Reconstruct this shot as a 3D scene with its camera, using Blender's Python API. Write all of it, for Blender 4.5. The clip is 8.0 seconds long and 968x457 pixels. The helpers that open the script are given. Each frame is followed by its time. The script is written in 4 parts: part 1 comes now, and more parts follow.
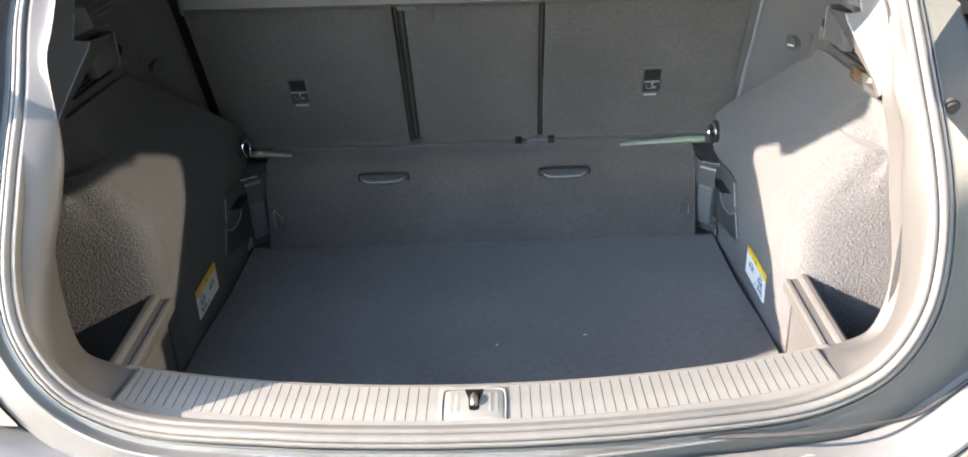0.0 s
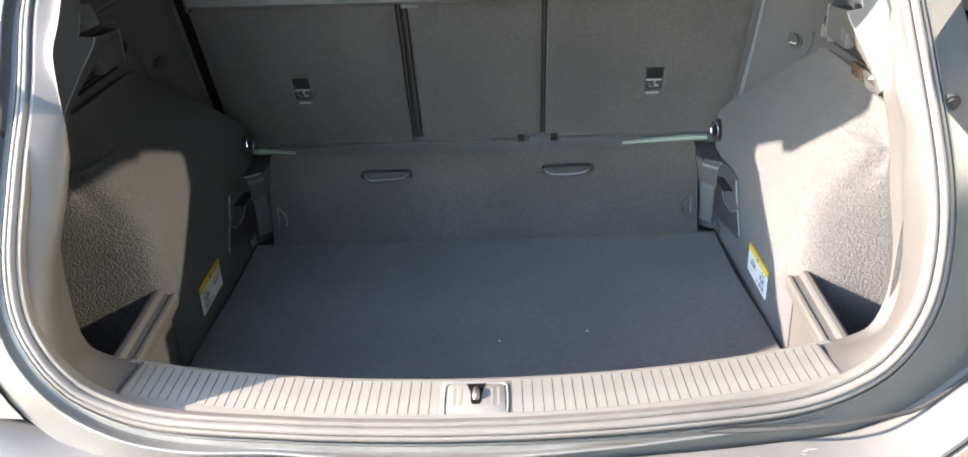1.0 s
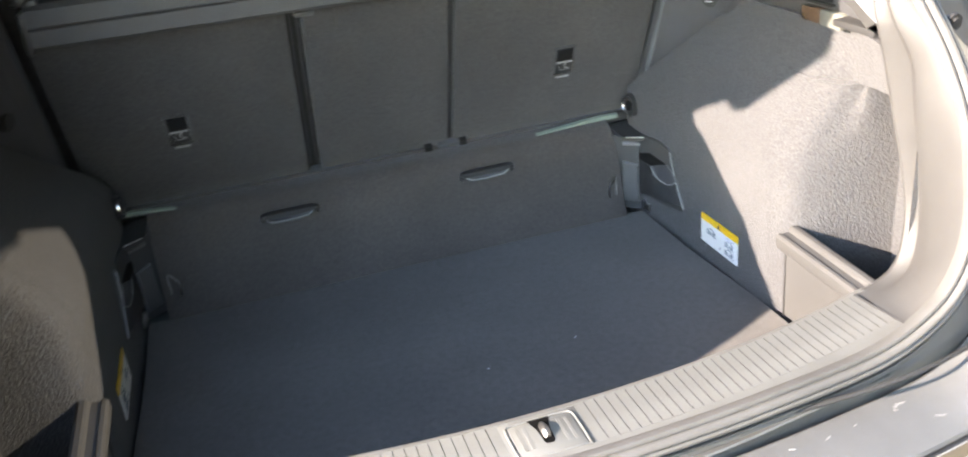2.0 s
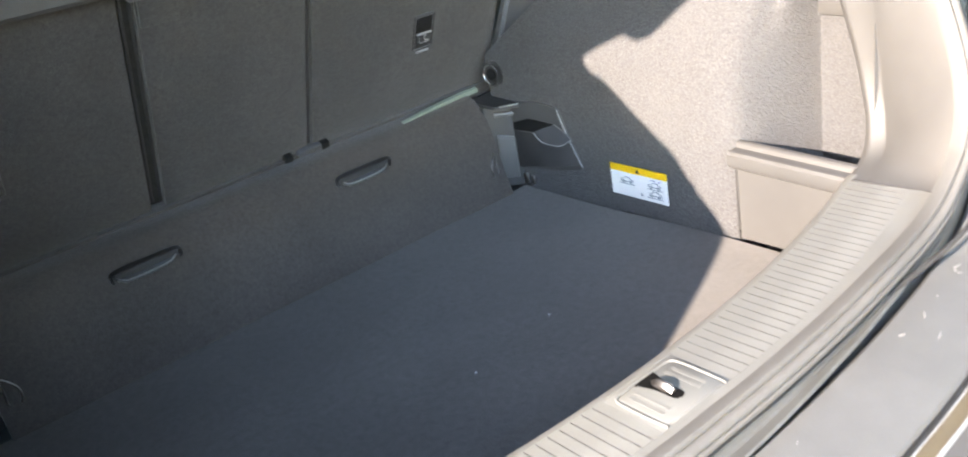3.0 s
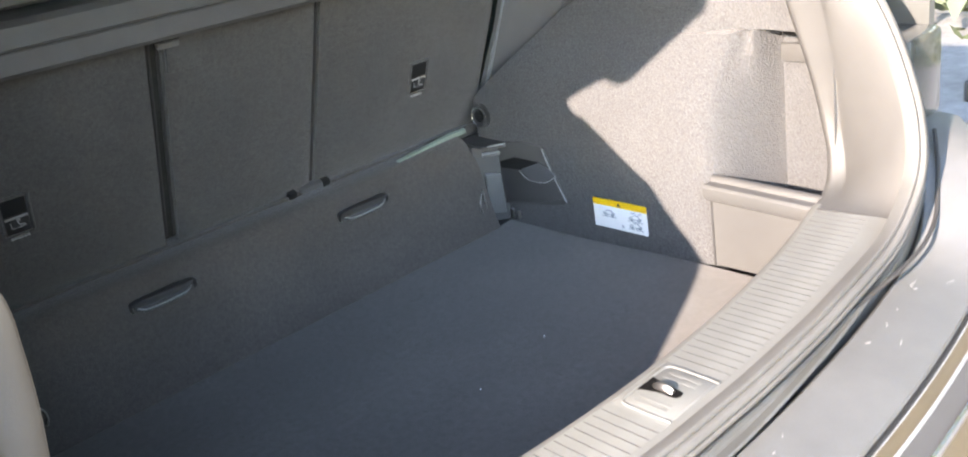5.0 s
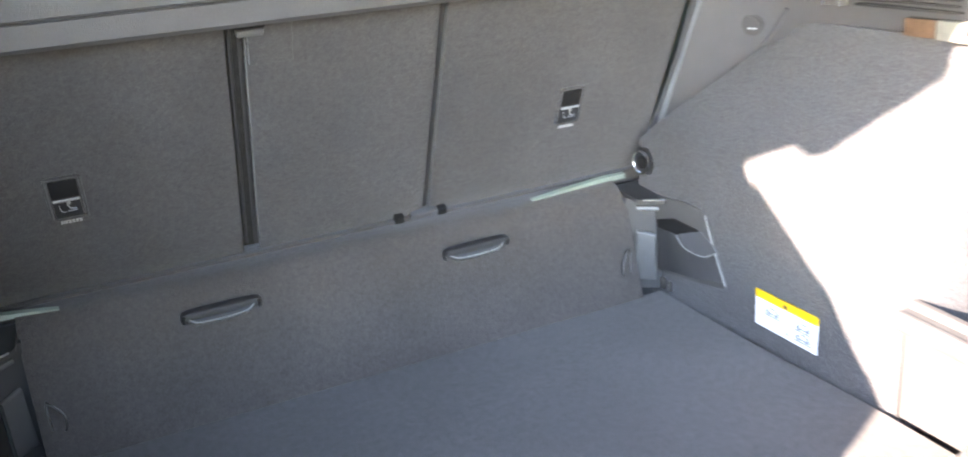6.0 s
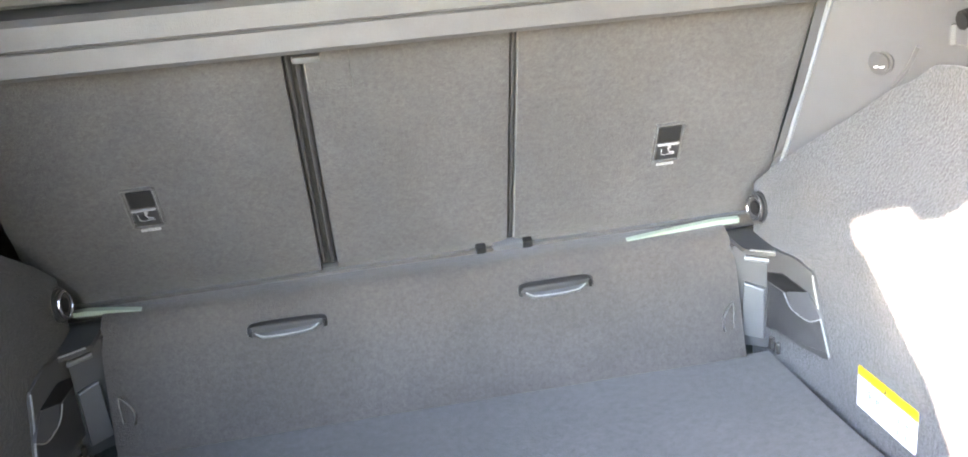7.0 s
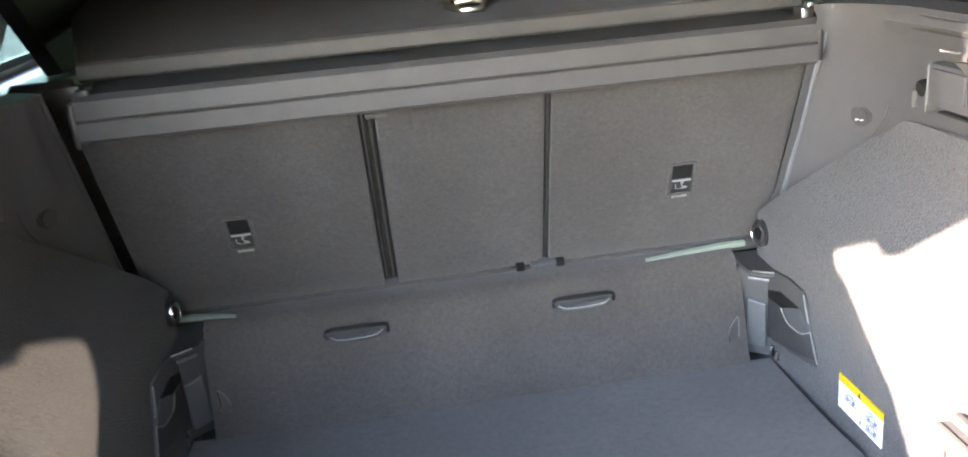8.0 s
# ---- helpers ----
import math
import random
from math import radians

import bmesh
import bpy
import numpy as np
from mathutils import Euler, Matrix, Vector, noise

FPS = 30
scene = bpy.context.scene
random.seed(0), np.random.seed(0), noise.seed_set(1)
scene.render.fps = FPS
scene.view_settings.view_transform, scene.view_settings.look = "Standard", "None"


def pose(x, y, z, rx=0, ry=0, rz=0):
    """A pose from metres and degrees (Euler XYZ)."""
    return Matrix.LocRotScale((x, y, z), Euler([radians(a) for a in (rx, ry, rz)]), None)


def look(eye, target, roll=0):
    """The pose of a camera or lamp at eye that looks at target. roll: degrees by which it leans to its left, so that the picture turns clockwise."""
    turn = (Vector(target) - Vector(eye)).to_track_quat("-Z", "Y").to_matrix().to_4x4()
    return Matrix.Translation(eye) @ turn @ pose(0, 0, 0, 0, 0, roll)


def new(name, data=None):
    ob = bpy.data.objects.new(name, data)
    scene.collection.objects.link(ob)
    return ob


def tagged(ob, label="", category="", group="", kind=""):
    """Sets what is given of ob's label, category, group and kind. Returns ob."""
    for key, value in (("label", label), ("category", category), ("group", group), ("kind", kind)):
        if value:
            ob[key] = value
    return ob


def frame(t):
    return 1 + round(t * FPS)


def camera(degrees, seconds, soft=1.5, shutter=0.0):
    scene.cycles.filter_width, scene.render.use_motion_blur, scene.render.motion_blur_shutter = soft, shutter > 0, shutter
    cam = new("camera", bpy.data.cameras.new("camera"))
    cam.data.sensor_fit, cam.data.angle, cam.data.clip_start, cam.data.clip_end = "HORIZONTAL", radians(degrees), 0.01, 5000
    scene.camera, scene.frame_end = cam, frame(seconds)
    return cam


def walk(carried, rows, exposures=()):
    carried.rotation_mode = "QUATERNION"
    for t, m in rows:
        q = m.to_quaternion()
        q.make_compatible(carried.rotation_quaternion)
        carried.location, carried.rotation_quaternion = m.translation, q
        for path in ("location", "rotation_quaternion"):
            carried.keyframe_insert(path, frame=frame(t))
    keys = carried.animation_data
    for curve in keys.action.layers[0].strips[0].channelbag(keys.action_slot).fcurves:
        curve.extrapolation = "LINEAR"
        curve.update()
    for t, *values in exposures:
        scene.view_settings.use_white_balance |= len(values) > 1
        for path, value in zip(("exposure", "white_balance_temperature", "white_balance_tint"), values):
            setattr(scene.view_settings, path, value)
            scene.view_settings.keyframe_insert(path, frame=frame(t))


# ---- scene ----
cam = camera(56.0, 8.0, soft=1.8, shutter=0.4)
PATH = [
    (0, (0.046, -0.012, 1.603), (0.006, 1.789, 0.734), -2.4),
    (0.5, (0.048, -0.018, 1.602), (0.008, 1.783, 0.734), -2.4),
    (1, (0.047, -0.022, 1.597), (0.0, 1.781, 0.732), -2.4),
    (1.2, (0.031, -0.004, 1.587), (-0.023, 1.797, 0.72), -2.5),
    (2.3, (-0.368, 0.303, 1.479), (0.319, 1.985, 0.644), -9.7),
    (2.5, (-0.418, 0.394, 1.434), (0.387, 2.041, 0.635), -12.0),
    (3, (-0.53, 0.504, 1.375), (0.526, 1.988, 0.55), -10.7),
    (3.5, (-0.639, 0.505, 1.381), (0.523, 1.905, 0.55), -10.7),
    (4, (-0.656, 0.485, 1.368), (0.526, 1.88, 0.557), -10.4),
    (4.2, (-0.66, 0.478, 1.355), (0.523, 1.881, 0.56), -10.3),
    (5.3, (-0.624, 0.461, 1.432), (0.509, 1.941, 0.707), -9.0),
    (5.5, (-0.573, 0.479, 1.439), (0.48, 2.023, 0.726), -7.7),
    (6, (-0.331, 0.6, 1.37), (0.414, 2.322, 0.677), -4.8),
    (6.5, (-0.196, 0.646, 1.351), (0.238, 2.487, 0.699), -6.0),
    (7, (-0.079, 0.6, 1.378), (0.173, 2.475, 0.729), -5.4),
    (7.5, (-0.02, 0.51, 1.422), (0.115, 2.398, 0.774), -5.1),
    (8, (-0.096, 0.393, 1.499), (0.062, 2.277, 0.847), -5.9),
]
EXPOSURES = [(0, 4.58, 7550, 19), (1.2, 4.58, 7550, 19), (2.3, 4.32, 7550, 18), (3.0, 4.41, 7600, 18), (3.5, 4.40, 7650, 19), (4.2, 4.33, 7700, 19), (5.5, 4.6, 7400, 19), (6.0, 5.46, 7600, 24), (6.5, 6.15, 7600, 27), (7.0, 6.35, 8200, 24), (7.5, 5.97, 8100, 25), (8, 5.36, 8000, 25)]
walk(cam, [(t, look(eye, target, roll)) for t, eye, target, roll in PATH], EXPOSURES)

# ---- light and exposure ----
SUN_WAY = Vector((0.9, 0.2, -0.38)).normalized()
world = bpy.data.worlds.new("world")
scene.world = world
world.use_nodes = True
wn = world.node_tree.nodes
sky = wn.new("ShaderNodeTexSky")
sky.sky_type = "NISHITA"
sky.sun_disc = False
sky.sun_elevation = math.asin(-SUN_WAY.z)
sky.sun_rotation = math.atan2(-SUN_WAY.x, -SUN_WAY.y)
sky.air_density, sky.dust_density, sky.ozone_density = 1.2, 0.2, 2.0
wn["Background"].inputs["Strength"].default_value = 0.15
world.node_tree.links.new(sky.outputs["Color"], wn["Background"].inputs["Color"])
sun_data = bpy.data.lights.new("sun", "SUN")
sun_data.energy, sun_data.angle, sun_data.color = 2.1, radians(0.6), (1.0, 0.94, 0.87)
sun = new("sun", sun_data)
sun.matrix_world = look((-3.0, 0.0, 4.0), Vector((-3.0, 0.0, 4.0)) + SUN_WAY)

# added spot lamp for low sun reflected from the right; its reflector is unseen
glint_data = bpy.data.lights.new("reflected_sun_spot", "SPOT")
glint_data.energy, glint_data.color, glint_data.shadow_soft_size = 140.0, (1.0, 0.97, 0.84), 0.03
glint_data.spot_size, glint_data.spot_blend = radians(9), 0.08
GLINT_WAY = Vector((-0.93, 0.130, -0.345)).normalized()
glint = new("reflected_sun_spot", glint_data)
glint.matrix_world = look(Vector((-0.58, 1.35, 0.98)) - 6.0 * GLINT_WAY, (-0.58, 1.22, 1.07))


# ---- materials ----
def material(name, colour, rough=0.6, metal=0.0, spec=0.5, mottle=0.12, scale=60.0, bump=0.0, bump_scale=600.0, deep=0.002, stain=0.0, coat=0.0, sheen=0.0):
    """A surface with variation at two scales and fine relief, sized in metres."""
    m = bpy.data.materials.new(name)
    m.use_nodes = True
    nt = m.node_tree
    n, link = nt.nodes, nt.links.new
    b = n["Principled BSDF"]
    b.inputs["Roughness"].default_value = rough
    b.inputs["Metallic"].default_value = metal
    b.inputs["Specular IOR Level"].default_value = spec
    b.inputs["Coat Weight"].default_value = coat
    b.inputs["Coat Roughness"].default_value = 0.08
    b.inputs["Sheen Weight"].default_value = sheen
    co = n.new("ShaderNodeTexCoord")
    fine, broad = n.new("ShaderNodeTexNoise"), n.new("ShaderNodeTexNoise")
    fine.inputs["Scale"].default_value, fine.inputs["Detail"].default_value = bump_scale, 3
    broad.inputs["Scale"].default_value, broad.inputs["Detail"].default_value = scale, 5
    link(co.outputs["Object"], fine.inputs["Vector"])
    link(co.outputs["Object"], broad.inputs["Vector"])
    mixed = n.new("ShaderNodeMath")
    mixed.operation = "ADD"
    link(fine.outputs["Fac"], mixed.inputs[0])
    link(broad.outputs["Fac"], mixed.inputs[1])
    ramp = n.new("ShaderNodeMapRange")
    ramp.inputs["From Min"].default_value, ramp.inputs["From Max"].default_value = 0.7, 1.3
    ramp.inputs["To Min"].default_value, ramp.inputs["To Max"].default_value = 1 - mottle, 1 + mottle
    link(mixed.outputs[0], ramp.inputs["Value"])
    value = ramp.outputs["Result"]
    if stain:
        big = n.new("ShaderNodeTexNoise")
        big.inputs["Scale"].default_value, big.inputs["Detail"].default_value = 7.0, 6
        link(co.outputs["Object"], big.inputs["Vector"])
        r2 = n.new("ShaderNodeMapRange")
        r2.inputs["From Min"].default_value, r2.inputs["From Max"].default_value = 0.35, 0.7
        r2.inputs["To Min"].default_value, r2.inputs["To Max"].default_value = 1 - stain, 1 + stain
        link(big.outputs["Fac"], r2.inputs["Value"])
        mul = n.new("ShaderNodeMath")
        mul.operation = "MULTIPLY"
        link(value, mul.inputs[0])
        link(r2.outputs["Result"], mul.inputs[1])
        value = mul.outputs[0]
        r3 = n.new("ShaderNodeMapRange")
        r3.inputs["To Min"].default_value, r3.inputs["To Max"].default_value = max(rough - 0.12, 0.02), min(rough + 0.12, 1)
        link(big.outputs["Fac"], r3.inputs["Value"])
        link(r3.outputs["Result"], b.inputs["Roughness"])
    tint = n.new("ShaderNodeVectorMath")
    tint.operation = "SCALE"
    tint.inputs[0].default_value = colour
    link(value, tint.inputs["Scale"])
    link(tint.outputs["Vector"], b.inputs["Base Color"])
    if bump:
        bp = n.new("ShaderNodeBump")
        bp.inputs["Strength"].default_value, bp.inputs["Distance"].default_value = bump, deep
        link(fine.outputs["Fac"], bp.inputs["Height"])
        link(bp.outputs["Normal"], b.inputs["Normal"])
    return m


FELT = material("seat_felt", (0.0428, 0.0411, 0.0402), 0.95, spec=0.15, mottle=0.24, scale=150, bump=0.6, bump_scale=420, stain=0.12, sheen=0.15)
FLAP_FELT = material("flap_felt", (0.0459, 0.0410, 0.0381), 0.95, spec=0.15, mottle=0.22, scale=150, bump=0.6, bump_scale=420, stain=0.12, sheen=0.15)
FLOOR_FELT = material("floor_felt", (0.0580, 0.0548, 0.0520), 0.95, spec=0.15, mottle=0.22, scale=90, bump=0.45, bump_scale=500, stain=0.1, sheen=0.12)
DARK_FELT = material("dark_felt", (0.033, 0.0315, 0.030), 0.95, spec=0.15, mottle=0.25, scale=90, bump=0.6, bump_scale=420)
SEAM_FELT = material("seam_felt", (0.021, 0.0203, 0.0196), 0.95, spec=0.15, mottle=0.25, scale=90, bump=0.6, bump_scale=420)
SIDE_FELT = material("side_felt", (0.0465, 0.0470, 0.0483), 0.95, spec=0.15, mottle=0.36, scale=360, bump=1.0, bump_scale=300, deep=0.0032, stain=0.06, sheen=0.1)
PLASTIC = material("grained_plastic", (0.024, 0.024, 0.025), 0.6, mottle=0.08, scale=25, bump=0.15, bump_scale=900, stain=0.06)
SILL_PLASTIC = material("sill_plastic", (0.0875, 0.0880, 0.0815), 0.6, mottle=0.1, scale=25, bump=0.18, bump_scale=900, stain=0.1)
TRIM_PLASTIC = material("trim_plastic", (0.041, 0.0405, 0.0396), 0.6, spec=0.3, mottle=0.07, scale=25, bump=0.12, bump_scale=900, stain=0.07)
DARK_PLASTIC = material("black_plastic", (0.014, 0.014, 0.0145), 0.4, mottle=0.1, scale=30, bump=0.1, bump_scale=900, stain=0.05)
PILLAR_PLASTIC = material("pillar_plastic", (0.047, 0.048, 0.051), 0.55, mottle=0.08, scale=30, bump=0.15, bump_scale=900)
# paler copy of the cover vinyl, with daylight on the board painted in
LIT_BOARD_VINYL = material("lit_board_vinyl", (0.088, 0.089, 0.090), 0.6, mottle=0.15, scale=30, bump=0.3, bump_scale=700, stain=0.1)
COVER_VINYL = material("cover_vinyl", (0.036, 0.036, 0.037), 0.6, mottle=0.15, scale=30, bump=0.3, bump_scale=700, stain=0.1)
RUBBER = material("seal_rubber", (0.060, 0.0585, 0.055), 0.68, spec=0.3, mottle=0.1, scale=30, bump=0.1, bump_scale=500, stain=0.12)
PAINT = material("grey_car_paint", (0.085, 0.087, 0.084), 0.45, metal=0.4, mottle=0.06, scale=40, stain=0.12, coat=0.15)
DUSTY = material("dusty_grey_paint", (0.077, 0.078, 0.077), 0.55, metal=0.2, mottle=0.06, scale=35, bump=0.04, stain=0.07, coat=0.2)
# black that paints the depth shade of the striker slot
VOID = material("hollow_shade_black", (0.0025, 0.0025, 0.0025), 0.9, spec=0.05)
# matt black for black parts and for shade painted into hollows
SHADE = material("matt_black_and_hollow_shade", (0.0062, 0.0062, 0.0064), 0.8, spec=0.2)
GAP = material("dark_joint", (0.012, 0.012, 0.012), 0.8)
# tan of the reflected ground is put into this base colour
TAN_REFLECTION = material("warm_bumper_reflection", (0.052, 0.041, 0.025), 0.5, metal=0.0, mottle=0.15, scale=20, stain=0.15)
CHROME = material("polished_chrome", (0.75, 0.75, 0.76), 0.16, metal=1.0, mottle=0.04)
DULL_STEEL = material("dull_steel", (0.26, 0.25, 0.24), 0.4, metal=1.0, mottle=0.2, scale=80, stain=0.2)
CHALK = material("pale_scuff", (0.15, 0.15, 0.147), 0.7, mottle=0.2, scale=200)
STEEL = material("worn_steel", (0.55, 0.55, 0.54), 0.3, metal=1.0, mottle=0.15, scale=80, stain=0.2)
# pale grey for edge lines, some of them painted highlights
PALE_EDGE = material("pale_grey_edge", (0.16, 0.165, 0.165), 0.4, mottle=0.2, scale=120)
GREY_CLIP = material("grey_lever_plastic", (0.062, 0.063, 0.064), 0.45, mottle=0.06)
WHITE = material("sticker_white", (0.55, 0.56, 0.57), 0.35, mottle=0.03)
YELLOW = material("sticker_yellow", (0.60, 0.36, 0.008), 0.35, mottle=0.03)
INK = material("printed_ink", (0.03, 0.03, 0.035), 0.5)
PICTO = material("printed_pictogram", (0.12, 0.15, 0.19), 0.5)
PRINT = material("pale_print", (0.20, 0.20, 0.20), 0.5)
PALE = material("pale_seat_edge", (0.15, 0.182, 0.145), 0.5, mottle=0.05)
AMBER = material("amber_lens", (0.070, 0.043, 0.026), 0.2, mottle=0.3, scale=90)
LENS = material("lamp_lens", (0.12, 0.12, 0.105), 0.25, mottle=0.1, scale=120)
SMOKED = material("smoked_lamp_lens", (0.035, 0.036, 0.034), 0.15, mottle=0.1, coat=0.6)
BUFFER = material("buffer_rubber", (0.012, 0.011, 0.010), 0.7)
HEADLINER = material("headliner", (0.25, 0.24, 0.23), 0.95, mottle=0.1, bump=0.3)
ASPHALT = material("asphalt", (0.105, 0.102, 0.098), 0.9, mottle=0.3, scale=18, bump=0.6, bump_scale=160, stain=0.15)
LEAVES = material("hedge_leaves", (0.035, 0.048, 0.022), 0.6, mottle=0.5, scale=3)
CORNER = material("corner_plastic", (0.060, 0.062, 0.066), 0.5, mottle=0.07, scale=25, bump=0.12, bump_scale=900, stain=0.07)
POST = material("grey_post_plastic", (0.10, 0.11, 0.12), 0.5, mottle=0.1)


def glass(name, colour):
    m = bpy.data.materials.new(name)
    m.use_nodes = True
    nt = m.node_tree
    nt.nodes.remove(nt.nodes["Principled BSDF"])
    clear, gloss, mix = nt.nodes.new("ShaderNodeBsdfTransparent"), nt.nodes.new("ShaderNodeBsdfGlossy"), nt.nodes.new("ShaderNodeMixShader")
    clear.inputs["Color"].default_value = (*colour, 1)
    gloss.inputs["Roughness"].default_value = 0.02
    mix.inputs["Fac"].default_value = 0.06
    nt.links.new(clear.outputs[0], mix.inputs[1])
    nt.links.new(gloss.outputs[0], mix.inputs[2])
    nt.links.new(mix.outputs[0], nt.nodes["Material Output"].inputs["Surface"])
    return m


TINTED = glass("tinted_glass", (0.32, 0.42, 0.41))


# ---- mesh helpers ----
def thing(name, label, category, group="", kind="", at=(0, 0, 0)):
    ob = new(name)
    ob.empty_display_size = 0.05
    ob.location = at
    return tagged(ob, label, category, group, kind)


def mesh_object(name, bm, mat, sharp=35):
    me = bpy.data.meshes.new(name)
    bmesh.ops.recalc_face_normals(bm, faces=bm.faces)
    bm.to_mesh(me)
    bm.free()
    me.materials.append(mat)
    for p in me.polygons:
        p.use_smooth = True
    me.set_sharp_from_angle(angle=radians(sharp))
    return new(name, me)


def part(name, bm, mat, parent, label="", sharp=35):
    ob = mesh_object(name, bm, mat, sharp)
    top = parent
    shift = Vector()
    while top is not None:
        shift += top.location
        top = top.parent
    ob.parent = parent
    ob.location = -shift
    if label:
        ob["label"] = label
    return ob


def loft(rows, closed=False, caps=False):
    """Quads between rows of points; closed joins each row's end to its start."""
    bm = bmesh.new()
    vs = [[bm.verts.new(p) for p in r] for r in rows]
    n = len(rows[0])
    for a, b in zip(vs, vs[1:]):
        for i in range(n if closed else n - 1):
            j = (i + 1) % n
            bm.faces.new((a[i], a[j], b[j], b[i]))
    if caps:
        bm.faces.new(vs[0][::-1])
        bm.faces.new(vs[-1])
    return bm


def slab(rows, thick, away):
    """A lofted sheet given thickness along the vector away."""
    bm = loft(rows)
    away = Vector(away) * thick
    got = bmesh.ops.extrude_face_region(bm, geom=bm.faces[:])
    bmesh.ops.translate(bm, vec=away, verts=[v for v in got["geom"] if isinstance(v, bmesh.types.BMVert)])
    return bm


def block(lo, hi, bevel=0.003, m=None, segments=2):
    bm = bmesh.new()
    bmesh.ops.create_cube(bm, size=1)
    lo, hi = Vector(lo), Vector(hi)
    for v in bm.verts:
        v.co = Vector([lo[i] + (v.co[i] + 0.5) * (hi[i] - lo[i]) for i in range(3)])
    if bevel:
        bmesh.ops.bevel(bm, geom=bm.edges[:], offset=bevel, segments=segments, affect="EDGES", profile=0.5)
    if m is not None:
        bmesh.ops.transform(bm, matrix=m, verts=bm.verts)
    return bm


def joined(*bms):
    out = bmesh.new()
    for b in bms:
        me = bpy.data.meshes.new("tmp")
        b.to_mesh(me)
        b.free()
        out.from_mesh(me)
        bpy.data.meshes.remove(me)
    return out


def disc(centre, axis, radius, depth, bevel=0.001, sides=28):
    bm = bmesh.new()
    bmesh.ops.create_cone(bm, cap_ends=True, segments=sides, radius1=radius, radius2=radius, depth=depth)
    rim = [e for e in bm.edges if abs(e.verts[0].co.z - e.verts[1].co.z) < 1e-6]
    if bevel:
        bmesh.ops.bevel(bm, geom=rim, offset=bevel, segments=2, affect="EDGES")
    q = Vector(axis).to_track_quat("Z", "Y").to_matrix().to_4x4()
    bmesh.ops.transform(bm, matrix=Matrix.Translation(centre) @ q, verts=bm.verts)
    return bm


def tube(points, radius, sides=10, closed=False, flat=1.0):
    """A round bar along points."""
    pts = [Vector(p) for p in points]
    rows = []
    n = len(pts)
    ref = None
    for i, p in enumerate(pts):
        a = pts[(i - 1) % n] if closed or i > 0 else p
        b = pts[(i + 1) % n] if closed or i < n - 1 else p
        t = (b - a).normalized()
        if ref is None:
            ref = Vector((0, 0, 1)) if abs(t.z) < 0.9 else Vector((1, 0, 0))
        u = (ref - t * ref.dot(t)).normalized()
        w = t.cross(u)
        ref = u
        rows.append([p + radius * (u * math.cos(k) * flat + w * math.sin(k)) for k in [2 * math.pi * j / sides for j in range(sides)]])
    if closed:
        rows.append(rows[0])
    bm = loft(rows, closed=True, caps=not closed)
    if closed:
        bmesh.ops.remove_doubles(bm, verts=bm.verts, dist=1e-6)
    return bm


def curve(ctrl, steps=6):
    """A smooth line through control points."""
    c = [Vector(p) for p in ctrl]
    c = [c[0] * 2 - c[1]] + c + [c[-1] * 2 - c[-2]]
    out = []
    for i in range(1, len(c) - 2):
        p0, p1, p2, p3 = c[i - 1:i + 3]
        for k in range(steps):
            s = k / steps
            out.append(0.5 * (2 * p1 + (p2 - p0) * s + (2 * p0 - 5 * p1 + 4 * p2 - p3) * s * s + (3 * p1 - p0 - 3 * p2 + p3) * s ** 3))
    out.append(c[-2])
    return out


def resample(pts, n):
    pts = [Vector(p) for p in pts]
    d = [0.0]
    for a, b in zip(pts, pts[1:]):
        d.append(d[-1] + (b - a).length)
    out = []
    j = 0
    for i in range(n):
        s = d[-1] * i / (n - 1)
        while j < len(d) - 2 and d[j + 1] < s:
            j += 1
        out.append(pts[j].lerp(pts[j + 1], (s - d[j]) / max(d[j + 1] - d[j], 1e-9)))
    return out


def smooth(a, b, v):
    s = min(max((v - a) / (b - a), 0), 1)
    return s * s * (3 - 2 * s)


def side(bm, s):
    """Mirrors a right-hand mesh to the left when s is -1."""
    if s < 0:
        for v in bm.verts:
            v.co.x = -v.co.x
    return bm


# ---- the opening's edge: one half, from the sill's middle to the roof's middle ----
HALF = [(0, 0.934, 0.840), (0.06, 0.93405, 0.84005), (0.16, 0.9366, 0.8420), (0.25, 0.941, 0.845), (0.42, 0.957, 0.852), (0.515, 0.972, 0.880), (0.562, 0.982, 0.92), (0.594, 1.000, 0.97),
        (0.609, 1.020, 1.02), (0.616, 1.045, 1.08), (0.615, 1.075, 1.14), (0.614, 1.120, 1.20), (0.620, 1.208, 1.28), (0.622, 1.292, 1.36),
        (0.614, 1.378, 1.445), (0.578, 1.372, 1.484), (0.46, 1.275, 1.492), (0.25, 1.21, 1.493), (0, 1.195, 1.495)]
RIM = resample(curve(HALF), 90)


def rim_line(s):
    """The opening's edge on one side; the driver's side stands slightly further in."""
    if s > 0:
        return RIM
    w = [smooth(0.98, 1.16, p.z) * (1 - smooth(1.22, 1.36, p.z)) for p in RIM]
    return [p + Vector((-0.013, 0.004, 0)) * k for p, k in zip(RIM, w)]


FULL = [Vector((-p.x, p.y, p.z)) for p in rim_line(-1)[:0:-1]] + RIM[:-1]
MID = Vector((0, 1.10, 1.15))


